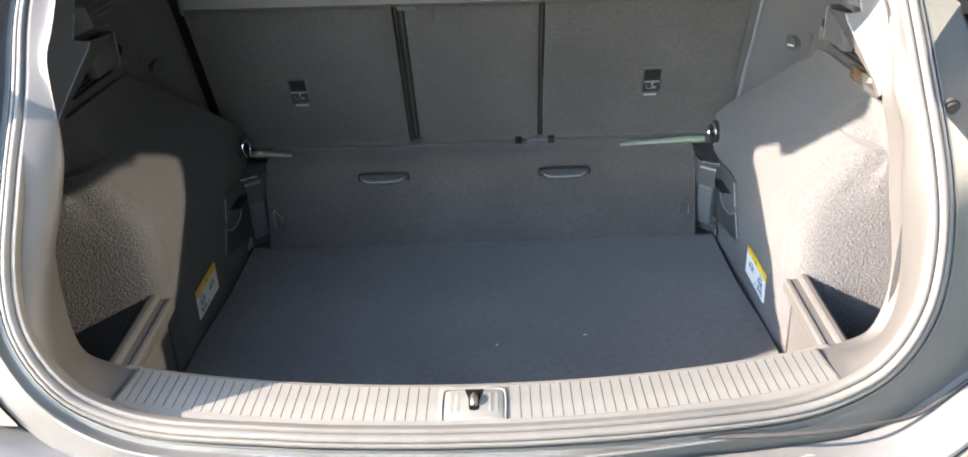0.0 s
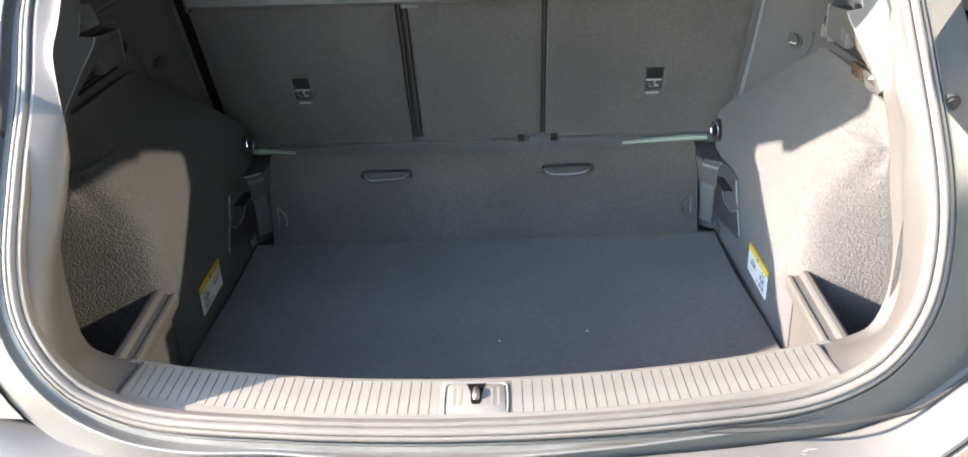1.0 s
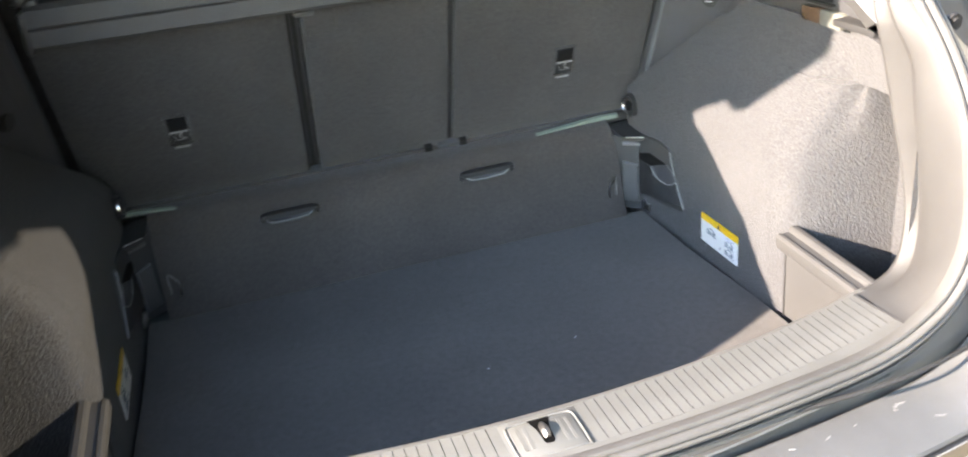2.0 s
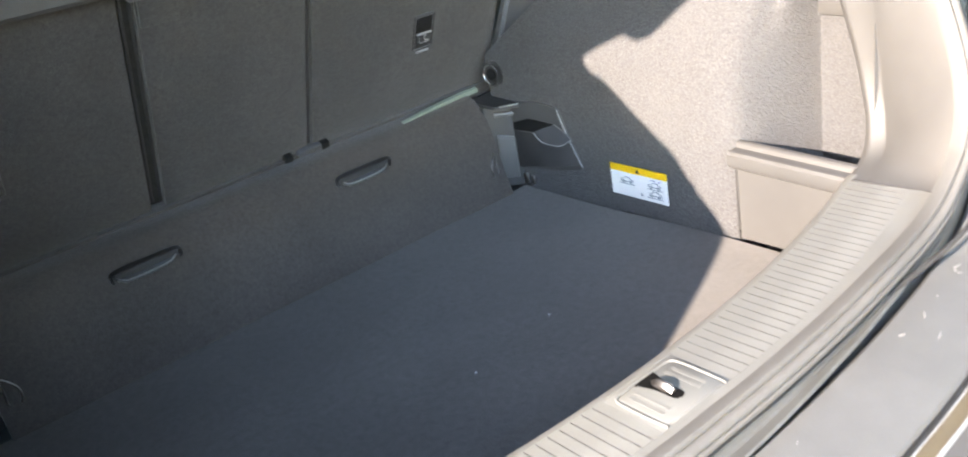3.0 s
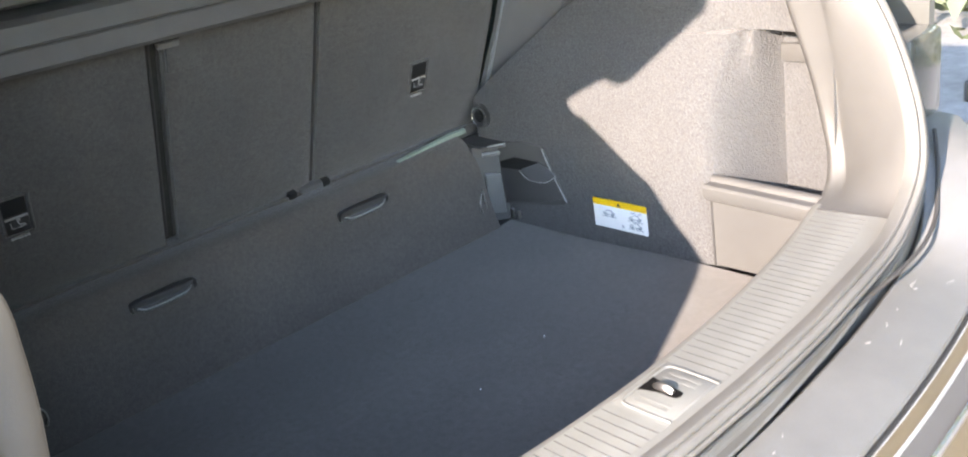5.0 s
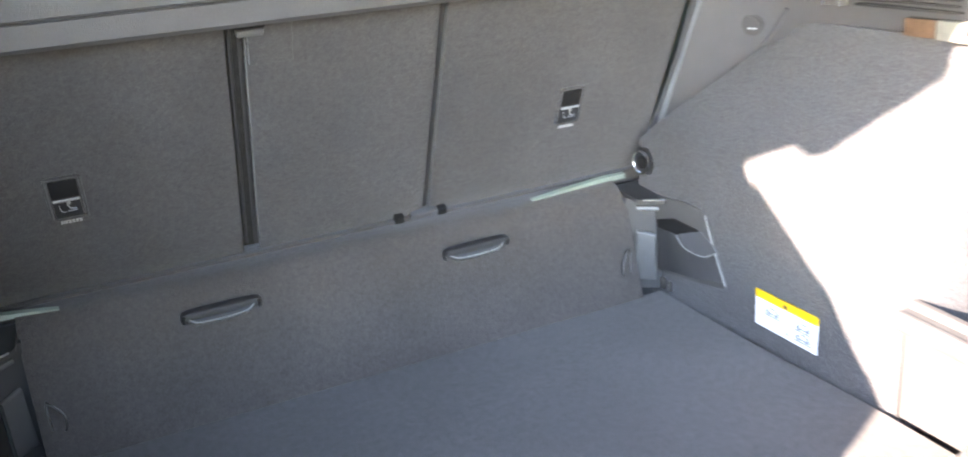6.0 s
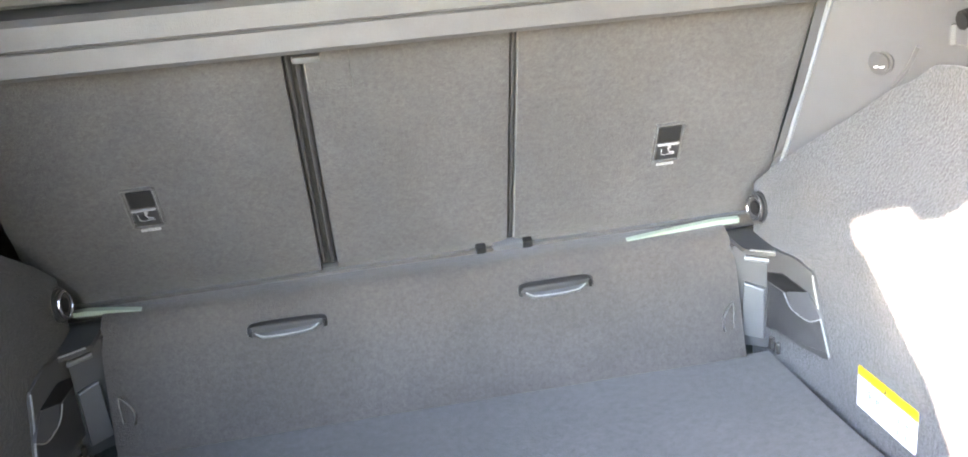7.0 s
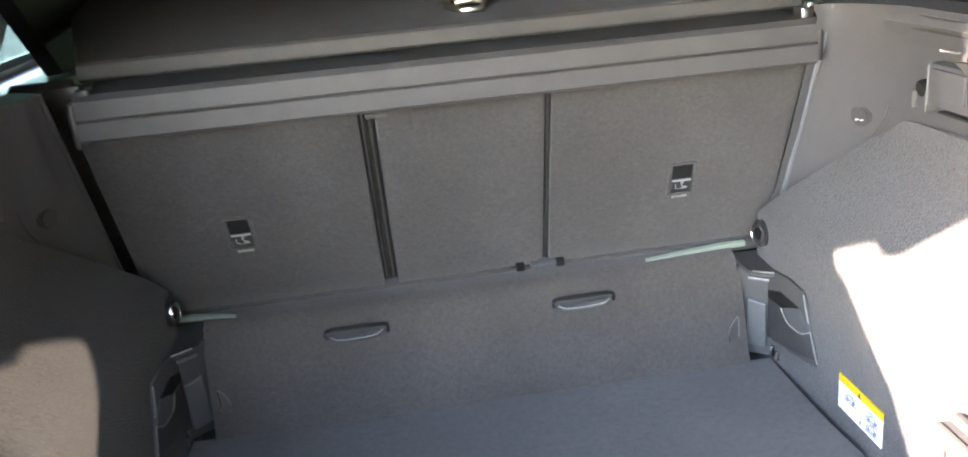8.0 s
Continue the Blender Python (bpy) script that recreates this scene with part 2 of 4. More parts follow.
def frames(line, closed=True):
    """Along a line: the point, the way inward in the opening's plane, and the way back out of the car."""
    out = []
    n = len(line)
    for i, p in enumerate(line):
        t = (line[(i + 1) % n if closed else min(i + 1, n - 1)] - line[(i - 1) % n if closed else max(i - 1, 0)]).normalized()
        inward = MID - p
        inward.x *= 0.55
        inward = (inward - t * inward.dot(t)).normalized()
        back = t.cross(inward)
        if back.y > 0:
            back = -back
        out.append((p, inward, back))
    return out


def sweep(line, profile, closed=True):
    return loft([[p + a * w + b * k for w, k in profile] for p, a, b in (lambda f: f + f[:1] if closed else f)(frames(line, closed))])


# ---- ground ----
gb = bmesh.new()
bmesh.ops.create_grid(gb, x_segments=8, y_segments=8, size=400)
ground = mesh_object("ground", gb, ASPHALT)
tagged(ground, "pale sunlit grey asphalt ground around the car", "ground", kind="structure")


# ---- load floor ----
def sill_bow(x):
    return 0.25 * x * x


xs = [-0.509 + 1.018 * i / 40 for i in range(41)]
floor_rows = []
for j in range(31):
    row = []
    for x in xs:
        y0, y1 = 1.035 + sill_bow(x) * 0.8, 1.797
        y = y0 + (y1 - y0) * j / 30
        row.append((x * (1 + 0.022 * (1 - smooth(1.36, 1.62, y))), y, 0.70 + 0.0012 * noise.noise((x * 4, y * 4, 0))))
    floor_rows.append(row)
floor = mesh_object("floor", slab(floor_rows, 0.018, (0, 0, -1)), FLOOR_FELT)
tagged(floor, "dark charcoal needle-felt load floor board with a few lint specks", "boot floor", kind="structure")
well = mesh_object("well_floor", block((-0.72, 0.98, 0.60), (0.72, 1.95, 0.662), 0.0), GAP)
tagged(well, "dark base under the load floor", "base", kind="structure")
for x, y in ((0.028, 1.370), (0.188, 1.396)):
    lint = mesh_object("lint", tube([(x, y, 0.7025), (x + 0.002, y + 0.001, 0.7035), (x + 0.004, y, 0.7025)], 0.0005, 5), WHITE)
    tagged(lint, "tiny white lint speck on the dark carpet", "lint", group="lint specks on the load floor")


# ---- rear seats ----
def seat_y(z):
    return 1.915 - 0.485 * (z - 0.893)


LEAN_M = Matrix.Translation((0, seat_y(0.893), 0.893)) @ Matrix.Rotation(math.atan(0.485), 4, "X")


def on_seat(x, up, out=0.0):
    """A place on the seat backs' rear face: metres across, up the slope, and out towards the tailgate."""
    return LEAN_M @ Vector((x, -out, up))


def seat_back(x0, x1, label, tall=0.415):
    seat = thing("rear_seat_back", label, "car seat", group="rear seat backs", at=on_seat((x0 + x1) / 2, 0))
    rows = []
    nu, nv = 22, 26
    for j in range(nv + 1):
        v = tall * j / nv
        row = []
        for i in range(nu + 1):
            u = i / nu
            x = x0 + (x1 - x0) * u
            edge = min(x - x0, x1 - x, v, tall - v)
            puff = 0.006 * (1 - math.exp(-edge / 0.012)) + 0.0015 * noise.noise((x * 9, v * 9, 2))
            row.append(on_seat(x, v, puff))
        rows.append(row)
    part("backrest", slab(rows, 0.09, LEAN_M.to_3x3() @ Vector((0, 1, 0))), FELT, seat)
    return seat


left_seat = seat_back(-0.556, -0.155, "upright charcoal felt seat back of the driver-side outer place")
mid_seat = seat_back(-0.130, 0.131, "charcoal felt rear seat back, narrow middle part, upright")
right_seat = seat_back(0.143, 0.546, "upright charcoal felt seat back with hinge bracket at its foot")
for seat, x0, x1 in ((left_seat, -0.155, -0.130), (right_seat, 0.131, 0.143)):
    part("gap_lining", block((x0 - 0.002, 0.013, 0.0), (x1 + 0.002, 0.03, 0.41), 0, LEAN_M), SEAM_FELT, seat, "dark felt lining between the seat backs")
    xm = x1 - 0.006
    if x1 - x0 > 0.02:
        part("gap_line", tube([on_seat(x0 + 0.006, 0.012, -0.006), on_seat(x0 + 0.007, 0.405, -0.006)], 0.0024, 8), GAP, seat, "thin dark line in the gap")
    part("gap_line", tube([on_seat(xm, 0.012, -0.004), on_seat(xm, 0.405, -0.004)], 0.0028, 8), GAP, seat, "thin dark line in the gap")



# added strip of darker felt stands in for the left gap's shade
part("gap_shade_strip", block((-0.64, 0.035, -0.02), (-0.550, 0.06, 0.46), 0.004, LEAN_M), DARK_FELT, left_seat, "dark felt strip added for the shaded gap beside the pillar")


def tether_badge(seat, x, up):
    part("badge_recess", block((x - 0.017, -0.0075, up + 0.002), (x + 0.017, 0.002, up + 0.031), 0.002, LEAN_M), SHADE, seat, "black anchor flap")
    part("badge_plate", block((x - 0.017, -0.0078, up - 0.030), (x + 0.017, 0.002, up - 0.001), 0.002, LEAN_M), DARK_PLASTIC, seat, "black plastic anchor badge")
    part("badge_line", block((x - 0.016, -0.0095, up - 0.002), (x + 0.016, -0.007, up + 0.0005), 0, LEAN_M), PRINT, seat, "pale edge line")
    frame_m = [on_seat(x + a, up + b, 0.0065) for a, b in ((-0.021, 0.036), (0.021, 0.036), (0.021, -0.033), (-0.021, -0.033))]
    part("badge_rim", tube(resample(frame_m + frame_m[:1], 41)[:-1], 0.0022, 6, closed=True), FELT, seat)
    # child and seat pictogram
    pic = joined(tube([on_seat(x - 0.010, up - 0.008, 0.0085), on_seat(x - 0.009, up - 0.018, 0.0085), on_seat(x - 0.003, up - 0.020, 0.0085)], 0.0007, 5),
                 tube([on_seat(x - 0.001, up - 0.019, 0.0085), on_seat(x + 0.011, up - 0.019, 0.0085)], 0.0007, 5),
                 tube([on_seat(x + 0.000, up - 0.008, 0.0085), on_seat(x + 0.003, up - 0.015, 0.0085), on_seat(x + 0.010, up - 0.016, 0.0085)], 0.0011, 5),
                 disc(on_seat(x + 0.002, up - 0.0055, 0.0085), LEAN_M.to_3x3() @ Vector((0, -1, 0)), 0.0026, 0.001, 0, 12))
    part("badge_symbol", pic, PRINT, seat, "pale child seat symbol")
    bars = joined(*[block((x - 0.013 + 0.0045 * k, -0.0075, up - 0.0405), (x - 0.0095 + 0.0045 * k, -0.0055, up - 0.0365), 0, LEAN_M) for k in range(6)])
    part("badge_print", bars, PRINT, seat, "row of small pale printed marks")


tether_badge(right_seat, 0.368, 0.168)
tether_badge(left_seat, -0.372, 0.172)

# strap loop and flap at the top of the middle part
part("release_flap", block((-0.128, -0.0085, 0.330), (-0.072, 0.0, 0.395), 0.003, LEAN_M), FELT, mid_seat, "felt flap with a rounded corner")
part("flap_tab", block((-0.142, -0.013, 0.376), (-0.108, -0.002, 0.386), 0.003, LEAN_M), GREY_CLIP, mid_seat, "small pale release tab")
part("tab_slot", block((-0.142, -0.0105, 0.386), (-0.106, -0.002, 0.396), 0.002, LEAN_M), SHADE, mid_seat, "black slot over the release tab")
# hinge bracket under the gap
part("hinge_bracket", block((0.108, -0.012, -0.012), (0.158, 0.004, 0.010), 0.003, LEAN_M), PILLAR_PLASTIC, right_seat, "grey hinge bracket")
for x in (0.085, 0.158):
    part("hinge_pin", block((x - 0.004, -0.015, -0.012), (x + 0.011, 0.004, 0.013), 0.002, LEAN_M), SHADE, right_seat, "black hinge end")
part("hinge_cover", block((0.070, -0.008, -0.008), (0.110, 0.004, 0.000), 0.002, LEAN_M), DARK_PLASTIC, right_seat)

# ---- covering flap between the seats and the floor ----
flap = thing("seat_base_flap", "charcoal felt flap below the seat backs with two pull handles", "boot flap", at=(0, 1.84, 0.70))
FLAP = resample(curve([(0, 1.955, 0.886), (0, 1.900, 0.887), (0, 1.868, 0.882), (0, 1.846, 0.862), (0, 1.830, 0.835), (0, 1.812, 0.77), (0, 1.796, 0.715), (0, 1.784, 0.690)], 8), 40)
rows = []
for p in FLAP:
    rows.append([(x, p.y + 0.001 * noise.noise((x * 8, p.z * 8, 5)), p.z) for x in [-0.47 + 0.94 * i / 48 for i in range(49)]])
part("flap_panel", slab(rows, 0.012, (0, 1, -0.3)), FLAP_FELT, flap)
part("hinge_strip", block((-0.55, 1.905, 0.868), (0.55, 1.96, 0.8915), 0.003), FLAP_FELT, flap, "felt strip under the seat backs")


def pull_handle(x):
    """A recessed grip: a dark tray with a pale lip standing out along its lower edge."""
    m = Matrix.Translation((x, 1.8310, 0.8450)) @ Matrix.Rotation(math.atan(0.30), 4, "X")
    n = 28
    ring = [(0.056 * math.copysign(abs(math.cos(a)) ** 0.35, math.cos(a)), 0.0112 * math.copysign(abs(math.sin(a)) ** 0.5, math.sin(a))) for a in [2 * math.pi * k / n for k in range(n)]]
    rings = []
    for k, y in ((1.0, 0.006), (1.02, -0.001), (1.0, -0.0030), (0.95, -0.0032), (0.90, 0.003), (0.5, 0.005)):
        rings.append([m @ Vector((a * (k if k > 0.6 else 0.90), y, b * k * (1 if k > 0.92 else 0.85))) for a, b in ring])
    cup = part("pull_handle", loft(rings, closed=True, caps=True), DARK_PLASTIC, flap, "black recessed pull handle")
    # block fills the cup; its dark grey paints the grip's shade
    part("grip_hollow", block((-0.050, -0.0030, -0.004), (0.050, 0.003, 0.0088), 0.002, m), PLASTIC, cup, "dark hollow of the grip")
    rows = []
    for u, z0, z1, out in ((-0.047, -0.010, -0.003, 0.004), (-0.036, -0.0155, -0.0065, 0.0115), (-0.015, -0.0160, -0.0072, 0.0130), (0.012, -0.0155, -0.0066, 0.0130), (0.034, -0.0130, -0.0045, 0.0115), (0.046, -0.006, 0.000, 0.004)):
        z0, z1 = 0.72 * z0 + 0.0022, 0.72 * z1 + 0.0026
        rows.append([m @ Vector(p) for p in ((u, 0.0, z0), (u, -out * 0.8, z0), (u, -out, z0 + 0.002), (u, -out, z1 - 0.001), (u, -out * 0.85, z1), (u, 0.0, z1))])
    part("grip_lip", loft(rows, closed=True, caps=True), PILLAR_PLASTIC, cup, "grey lip of the grip", 40)
    bar = [m @ Vector((u, y, 0.72 * z + 0.0028)) for u, y, z in ((-0.046, -0.0045, -0.0028), (-0.036, -0.0112, -0.0062), (-0.015, -0.0128, -0.0070), (0.012, -0.0128, -0.0064), (0.034, -0.0112, -0.0043), (0.045, -0.0045, 0.000))]
    # pale tube paints the highlight along the lip
    part("grip_edge", tube(resample(curve(bar, 6), 22), 0.0011, 7), PALE_EDGE, cup, "grip edge painted as a pale highlight")


pull_handle(0.186)
pull_handle(-0.211)


def pale_strip(x0, x1, fat, label):
    rows = []
    for i in range(17):
        s = i / 16
        x = x0 + (x1 - x0) * s
        h = fat * (s ** 0.8) * (1 - 0.35 * smooth(0.75, 1, s)) + 0.0006
        y = 1.874 + 0.012 * s
        rows.append([(x, y + 0.006, 0.884), (x, y, 0.884), (x, y, 0.8845 + h), (x, y + 0.008, 0.8865 + h)])
    ob = mesh_object("seat_edge_strip", loft(rows, closed=True, caps=True), PALE)
    tagged(ob, label, "trim strip", group="pale strips under the seat backs")


pale_strip(0.312, 0.500, 0.0100, "pale greenish-white strip tapering under the seat back")
pale_strip(-0.415, -0.512, 0.0085, "thin pale strip under the seat back")


# ---- side trims ----
def top_z(y):
    return 1.160 if y < 1.60 else (1.16 - 0.044 * smooth(1.60, 1.686, y) if y < 1.686 else 1.116 - (y - 1.686) * 0.9)


def plan(z):
    """The trim's line in plan at a height, from the opening's trim to the seat: flank, wheel arch and side recess."""
    fx = 0.526 + 0.105 * smooth(0.94, 1.15, z)
    if z < 1.079:
        a = curve([(0.600, 1.13, 0), (0.655, 1.135, 0), (0.697, 1.15, 0), (0.703, 1.19, 0), (0.703, 1.235, 0), (0.6985, 1.264, 0), (0.691, 1.2725, 0), (0.640, 1.2865, 0), (fx + 0.05, 1.3025, 0), (fx + 0.014, 1.322, 0), (fx, 1.37, 0)], 6)
    else:
        a = curve([(0.600, 1.13, 0), (0.610, 1.14, 0), (0.618, 1.15, 0), (0.626, 1.18, 0), (0.634, 1.22, 0), (0.639, 1.25, 0), (0.641, 1.28, 0), (0.640, 1.30, 0), (0.638, 1.33, 0), (max(fx, 0.61), 1.38, 0), (fx, 1.44, 0)], 6)
    y = a[-1].y
    return a + [Vector((fx - 0.012 * smooth(1.6, 1.86, y + (1.865 - y) * k / 12), y + (1.865 - y) * k / 12, 0)) for k in range(1, 13)]


def side_trim(s, label):
    trim = thing("side_trim", label, "boot side trim", group="boot side trims", at=(s * 0.56, 1.5, 0.70))
    levels = [0.64, 0.69, 0.74, 0.80, 0.86, 0.90, 0.93, 0.955, 0.98, 1.0, 1.02, 1.04, 1.06, 1.078, 1.080, 1.086, 1.095, 1.105, 1.12, 1.135, 1.15, 1.16]
    rows = []
    for z in levels:
        row = []
        for p in plan(z):
            zz = 0.64 + (z - 0.64) * (top_z(p.y) - 0.64) / 0.52
            x = p.x
            if p.y > 1.40:
                x = 0.526 + 0.105 * smooth(0.94, 1.15, zz) - 0.012 * smooth(1.6, 1.86, p.y)
                x = p.x + (x - p.x) * smooth(1.40, 1.50, p.y)
            row.append((x, p.y, zz))
        rows.append(row)
    part("carpet_panel", side(slab(rows, 0.012, (1, 0, 0)), s), SIDE_FELT, trim, "grey felt wheel arch lining with a deep side recess", 30)
    # pocket floor behind the ledge
    part("pocket_floor", side(block((0.535, 1.06, 0.70), (0.712, 1.30, 0.712), 0), s), SIDE_FELT, trim)
    # stepped ledge that carries the raised floor
    prof = [(0.552, 0.702), (0.552, 0.852), (0.550, 0.8585), (0.545, 0.861), (0.538, 0.8605), (0.535, 0.858), (0.5325, 0.8525), (0.521, 0.8515), (0.518, 0.854), (0.513, 0.853),
            (0.510, 0.849), (0.510, 0.836), (0.513, 0.828), (0.519, 0.824), (0.5275, 0.8235), (0.5285, 0.702)]
    rows = [[(x, y, z - 0.036 * max(1.31 - y, 0) * (z > 0.75)) for x, z in prof] for y in (1.055, 1.10, 1.16, 1.22, 1.28, 1.313)]
    part("support_ledge", side(loft(rows, caps=True), s), TRIM_PLASTIC, trim, "stepped grey plastic ledge for the raised floor", 25)
    part("ledge_joint", side(block((0.5265, 1.3085, 0.70), (0.5300, 1.3115, 0.826), 0), s), GAP, trim, "thin seam")
    # pillar and upper trim
    low = [(0.545, 1.895, 0.93), (0.557, 1.872, 0.945), (0.60, 1.772, 1.036), (0.636, 1.688, 1.106), (0.645, 1.58, 1.135), (0.646, 1.48, 1.150), (0.645, 1.36, 1.155), (0.638, 1.29, 1.156), (0.626, 1.235, 1.158)]
    mid = [(0.536, 1.79, 1.10), (0.556, 1.782, 1.13), (0.592, 1.712, 1.16), (0.612, 1.64, 1.20), (0.617, 1.56, 1.21), (0.618, 1.46, 1.205), (0.615, 1.37, 1.20), (0.610, 1.31, 1.205), (0.600, 1.255, 1.21)]
    high = [(0.532, 1.690, 1.325), (0.556, 1.685, 1.325), (0.582, 1.65, 1.325), (0.604, 1.59, 1.325), (0.610, 1.53, 1.325), (0.610, 1.45, 1.325), (0.607, 1.41, 1.325), (0.600, 1.36, 1.325), (0.585, 1.32, 1.325)]
    hollow = [(a[0] * 0.4 + b[0] * 0.6 + 0.003, a[1] * 0.4 + b[1] * 0.6, a[2] * 0.4 + b[2] * 0.6) for a, b in zip(mid, high)]
    swell = [(x - 0.014 * smooth(1.66, 1.58, y), y, 1.306) for x, y, z in high]
    roll = [(x - 0.006, y, 1.326) for x, y, z in high]
    crown = [(x + 0.030, y + 0.01, 1.330) for x, y, z in high]
    rows = [([(x + 0.02, y, z - 0.03) for x, y, z in low]), low, [tuple((Vector(a) * 2 + Vector(b)) / 3) for a, b in zip(low, mid)], mid, hollow, swell, roll, crown]
    if s < 0:
        rows = [[(r[1][0] + 0.018, r[1][1], r[1][2]), (r[1][0] + 0.026, r[1][1] - 0.024, r[1][2])] + r[2:] for r in rows]
    rows = [resample(curve(r, 5), 49) for r in rows]
    part("pillar_trim", side(slab(rows, 0.01, (1, 0, 0)), s), PILLAR_PLASTIC, trim, "grey grained plastic pillar trim", 40)
    inset = 0.0 if s > 0 else 0.019
    # right ridge's highlight is painted by a paler grey; the left goes without
    part("pillar_ridge", side(tube(resample(curve([(0.5555 + inset, 1.872, 0.95), (0.5545 + inset, 1.782, 1.13), (0.5545 + inset, 1.685, 1.325)], 8), 24), 0.004, 8), s), POST if s > 0 else PILLAR_PLASTIC, trim, "rounded edge of the pillar trim")
    # folded corner panel inside the opening's trim
    brink = [(0.574, 1.199, 1.208), (0.577, 1.209, 1.225), (0.587, 1.237, 1.273), (0.589, 1.252, 1.292), (0.5895, 1.259, 1.304), (0.5885, 1.263, 1.308), (0.588, 1.292, 1.335), (0.588, 1.318, 1.363)]
    hem = [(0.572, 1.197, 1.204), (0.575, 1.222, 1.213), (0.567, 1.275, 1.250), (0.561, 1.320, 1.277), (0.561, 1.330, 1.286), (0.572, 1.303, 1.295), (0.573, 1.328, 1.327), (0.574, 1.350, 1.356)]
    corner = part("corner_panel", side(slab([brink, hem], 0.004, (1, 0.2, 0)), s), CORNER, trim, "smooth grey plastic corner panel", 20)
    part("panel_edge", side(tube([(x - 0.0005, y - 0.0005, z) for x, y, z in hem[:5]], 0.0013, 6), s), PALE_EDGE, corner, "pale edge of the corner panel")
    part("panel_edge", side(tube(hem[5:7], 0.0010, 6), s), PALE_EDGE, corner, "pale edge of the corner panel")
    under = [hem[:5],
             [(0.579, 1.225, 1.189), (0.581, 1.26, 1.21), (0.577, 1.31, 1.23), (0.567, 1.36, 1.258), (0.556, 1.392, 1.281)],
             [(0.606, 1.235, 1.175), (0.607, 1.275, 1.195), (0.606, 1.33, 1.213), (0.602, 1.38, 1.242), (0.600, 1.43, 1.270)]]
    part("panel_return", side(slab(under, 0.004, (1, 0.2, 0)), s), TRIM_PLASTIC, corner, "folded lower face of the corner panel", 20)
    part("panel_step", side(slab([[(0.588, 1.350, 1.332), (0.578, 1.379, 1.327)], [(0.584, 1.330, 1.292), (0.570, 1.379, 1.296)]], 0.004, (1, 0.2, 0)), s), CORNER, corner, "set-back step of the corner panel", 20)
    part("panel_clip", side(tube([(0.588, 1.430, 1.283), (0.576, 1.452, 1.285)], 0.0016, 6), s), GREY_CLIP, corner, "small grey clip")
    # window ledge
    part("window_ledge", side(block((0.612, 1.40, 1.300), (0.662, 2.02, 1.312), 0.004), s), PILLAR_PLASTIC, trim)
    # hem of the recess and slot under the shelf
    part("recess_lip", side(block((0.692, 1.180, 1.014), (0.7065, 1.272, 1.045), 0.003), s), TRIM_PLASTIC, trim, "pale plastic plate at the top of the recess")
    # socket housing with its flap, hook and push knob
    knob = part("push_knob", side(disc((0.606, 1.690, 1.152), (-1, -0.55, -0.1), 0.017, 0.012, 0.004), s), PLASTIC, trim, "round grey push knob")
    for y in (1.6815, 1.6885) if s > 0 else ():
        part("knob_mark", side(block((0.5945 + 0.55 * (1.69 - y), y - 0.0012, 1.1460), (0.600 + 0.55 * (1.69 - y), y + 0.0012, 1.1480), 0.0005), s), WHITE, knob, "small white mark")
    part("pillar_step", side(tube(resample(curve([(0.627, 1.692, 1.118), (0.6275, 1.664, 1.146), (0.6215, 1.636, 1.178)], 5), 12), 0.0032, 8), s), PILLAR_PLASTIC, trim, "raised edge beside the knob")
    hook = part("bag_hook", side(joined(block((0.6085, 1.526, 1.190), (0.622, 1.553, 1.216), 0.004), block((0.6115, 1.527, 1.190), (0.622, 1.552, 1.200), 0.002)), s), PILLAR_PLASTIC, trim, "grey bag hook bracket")
    # solid disc, the hollow's shade is its black colour
    part("hook_hollow", side(disc((0.6125, 1.540, 1.219), (-1, 0, -0.2), 0.0125, 0.012, 0.002, 20), s), SHADE, hook, "black hollow of the hook")
    for y in (1.5555, 1.5235):
        part("hook_cheek", side(block((0.6045, y - 0.0014, 1.190), (0.622, y + 0.0014, 1.218 - 0.15 * (y - 1.523)), 0.001), s), GREY_CLIP, hook, "pale hook cheek")
    # screwed-on socket panel with a rounded edge and a seam beside it
    socket = part("socket_housing", side(joined(block((0.594, 1.412, 1.205), (0.618, 1.504, 1.262), 0.005), block((0.5905, 1.421, 1.217), (0.598, 1.494, 1.256), 0.003)), s), PILLAR_PLASTIC, trim, "grey plastic socket housing")
    part("housing_joint", side(tube([(0.607, 1.5085, 1.256), (0.614, 1.5110, 1.206)], 0.0020, 6), s), GAP, socket, "dark seam")
    # edge highlights are painted as tubes of a lighter grey
    for y in (1.5145, 1.5035):
        part("housing_edge", side(tube(resample(curve([(0.6045 - (1.5145 - y) * 0.9, y, 1.258), (0.6075 - (1.5145 - y) * 1.1, y + 0.0015, 1.228), (0.6125 - (1.5145 - y) * 1.4, y + 0.004, 1.204)], 4), 9), 0.0015, 7), s), POST, socket, "rounded panel edge with a painted highlight")
    for z in (1.193, 1.2005, 1.208):
        part("vent_slot", side(block((0.6085, 1.345, z), (0.622, 1.500, z + 0.0025), 0), s), GAP, trim, "dark horizontal slot")
    # latch pocket beside the seat, tilted out towards it
    def face(y, lift=0.0):
        return 0.5222 - 0.088 * (y - 1.644) - lift

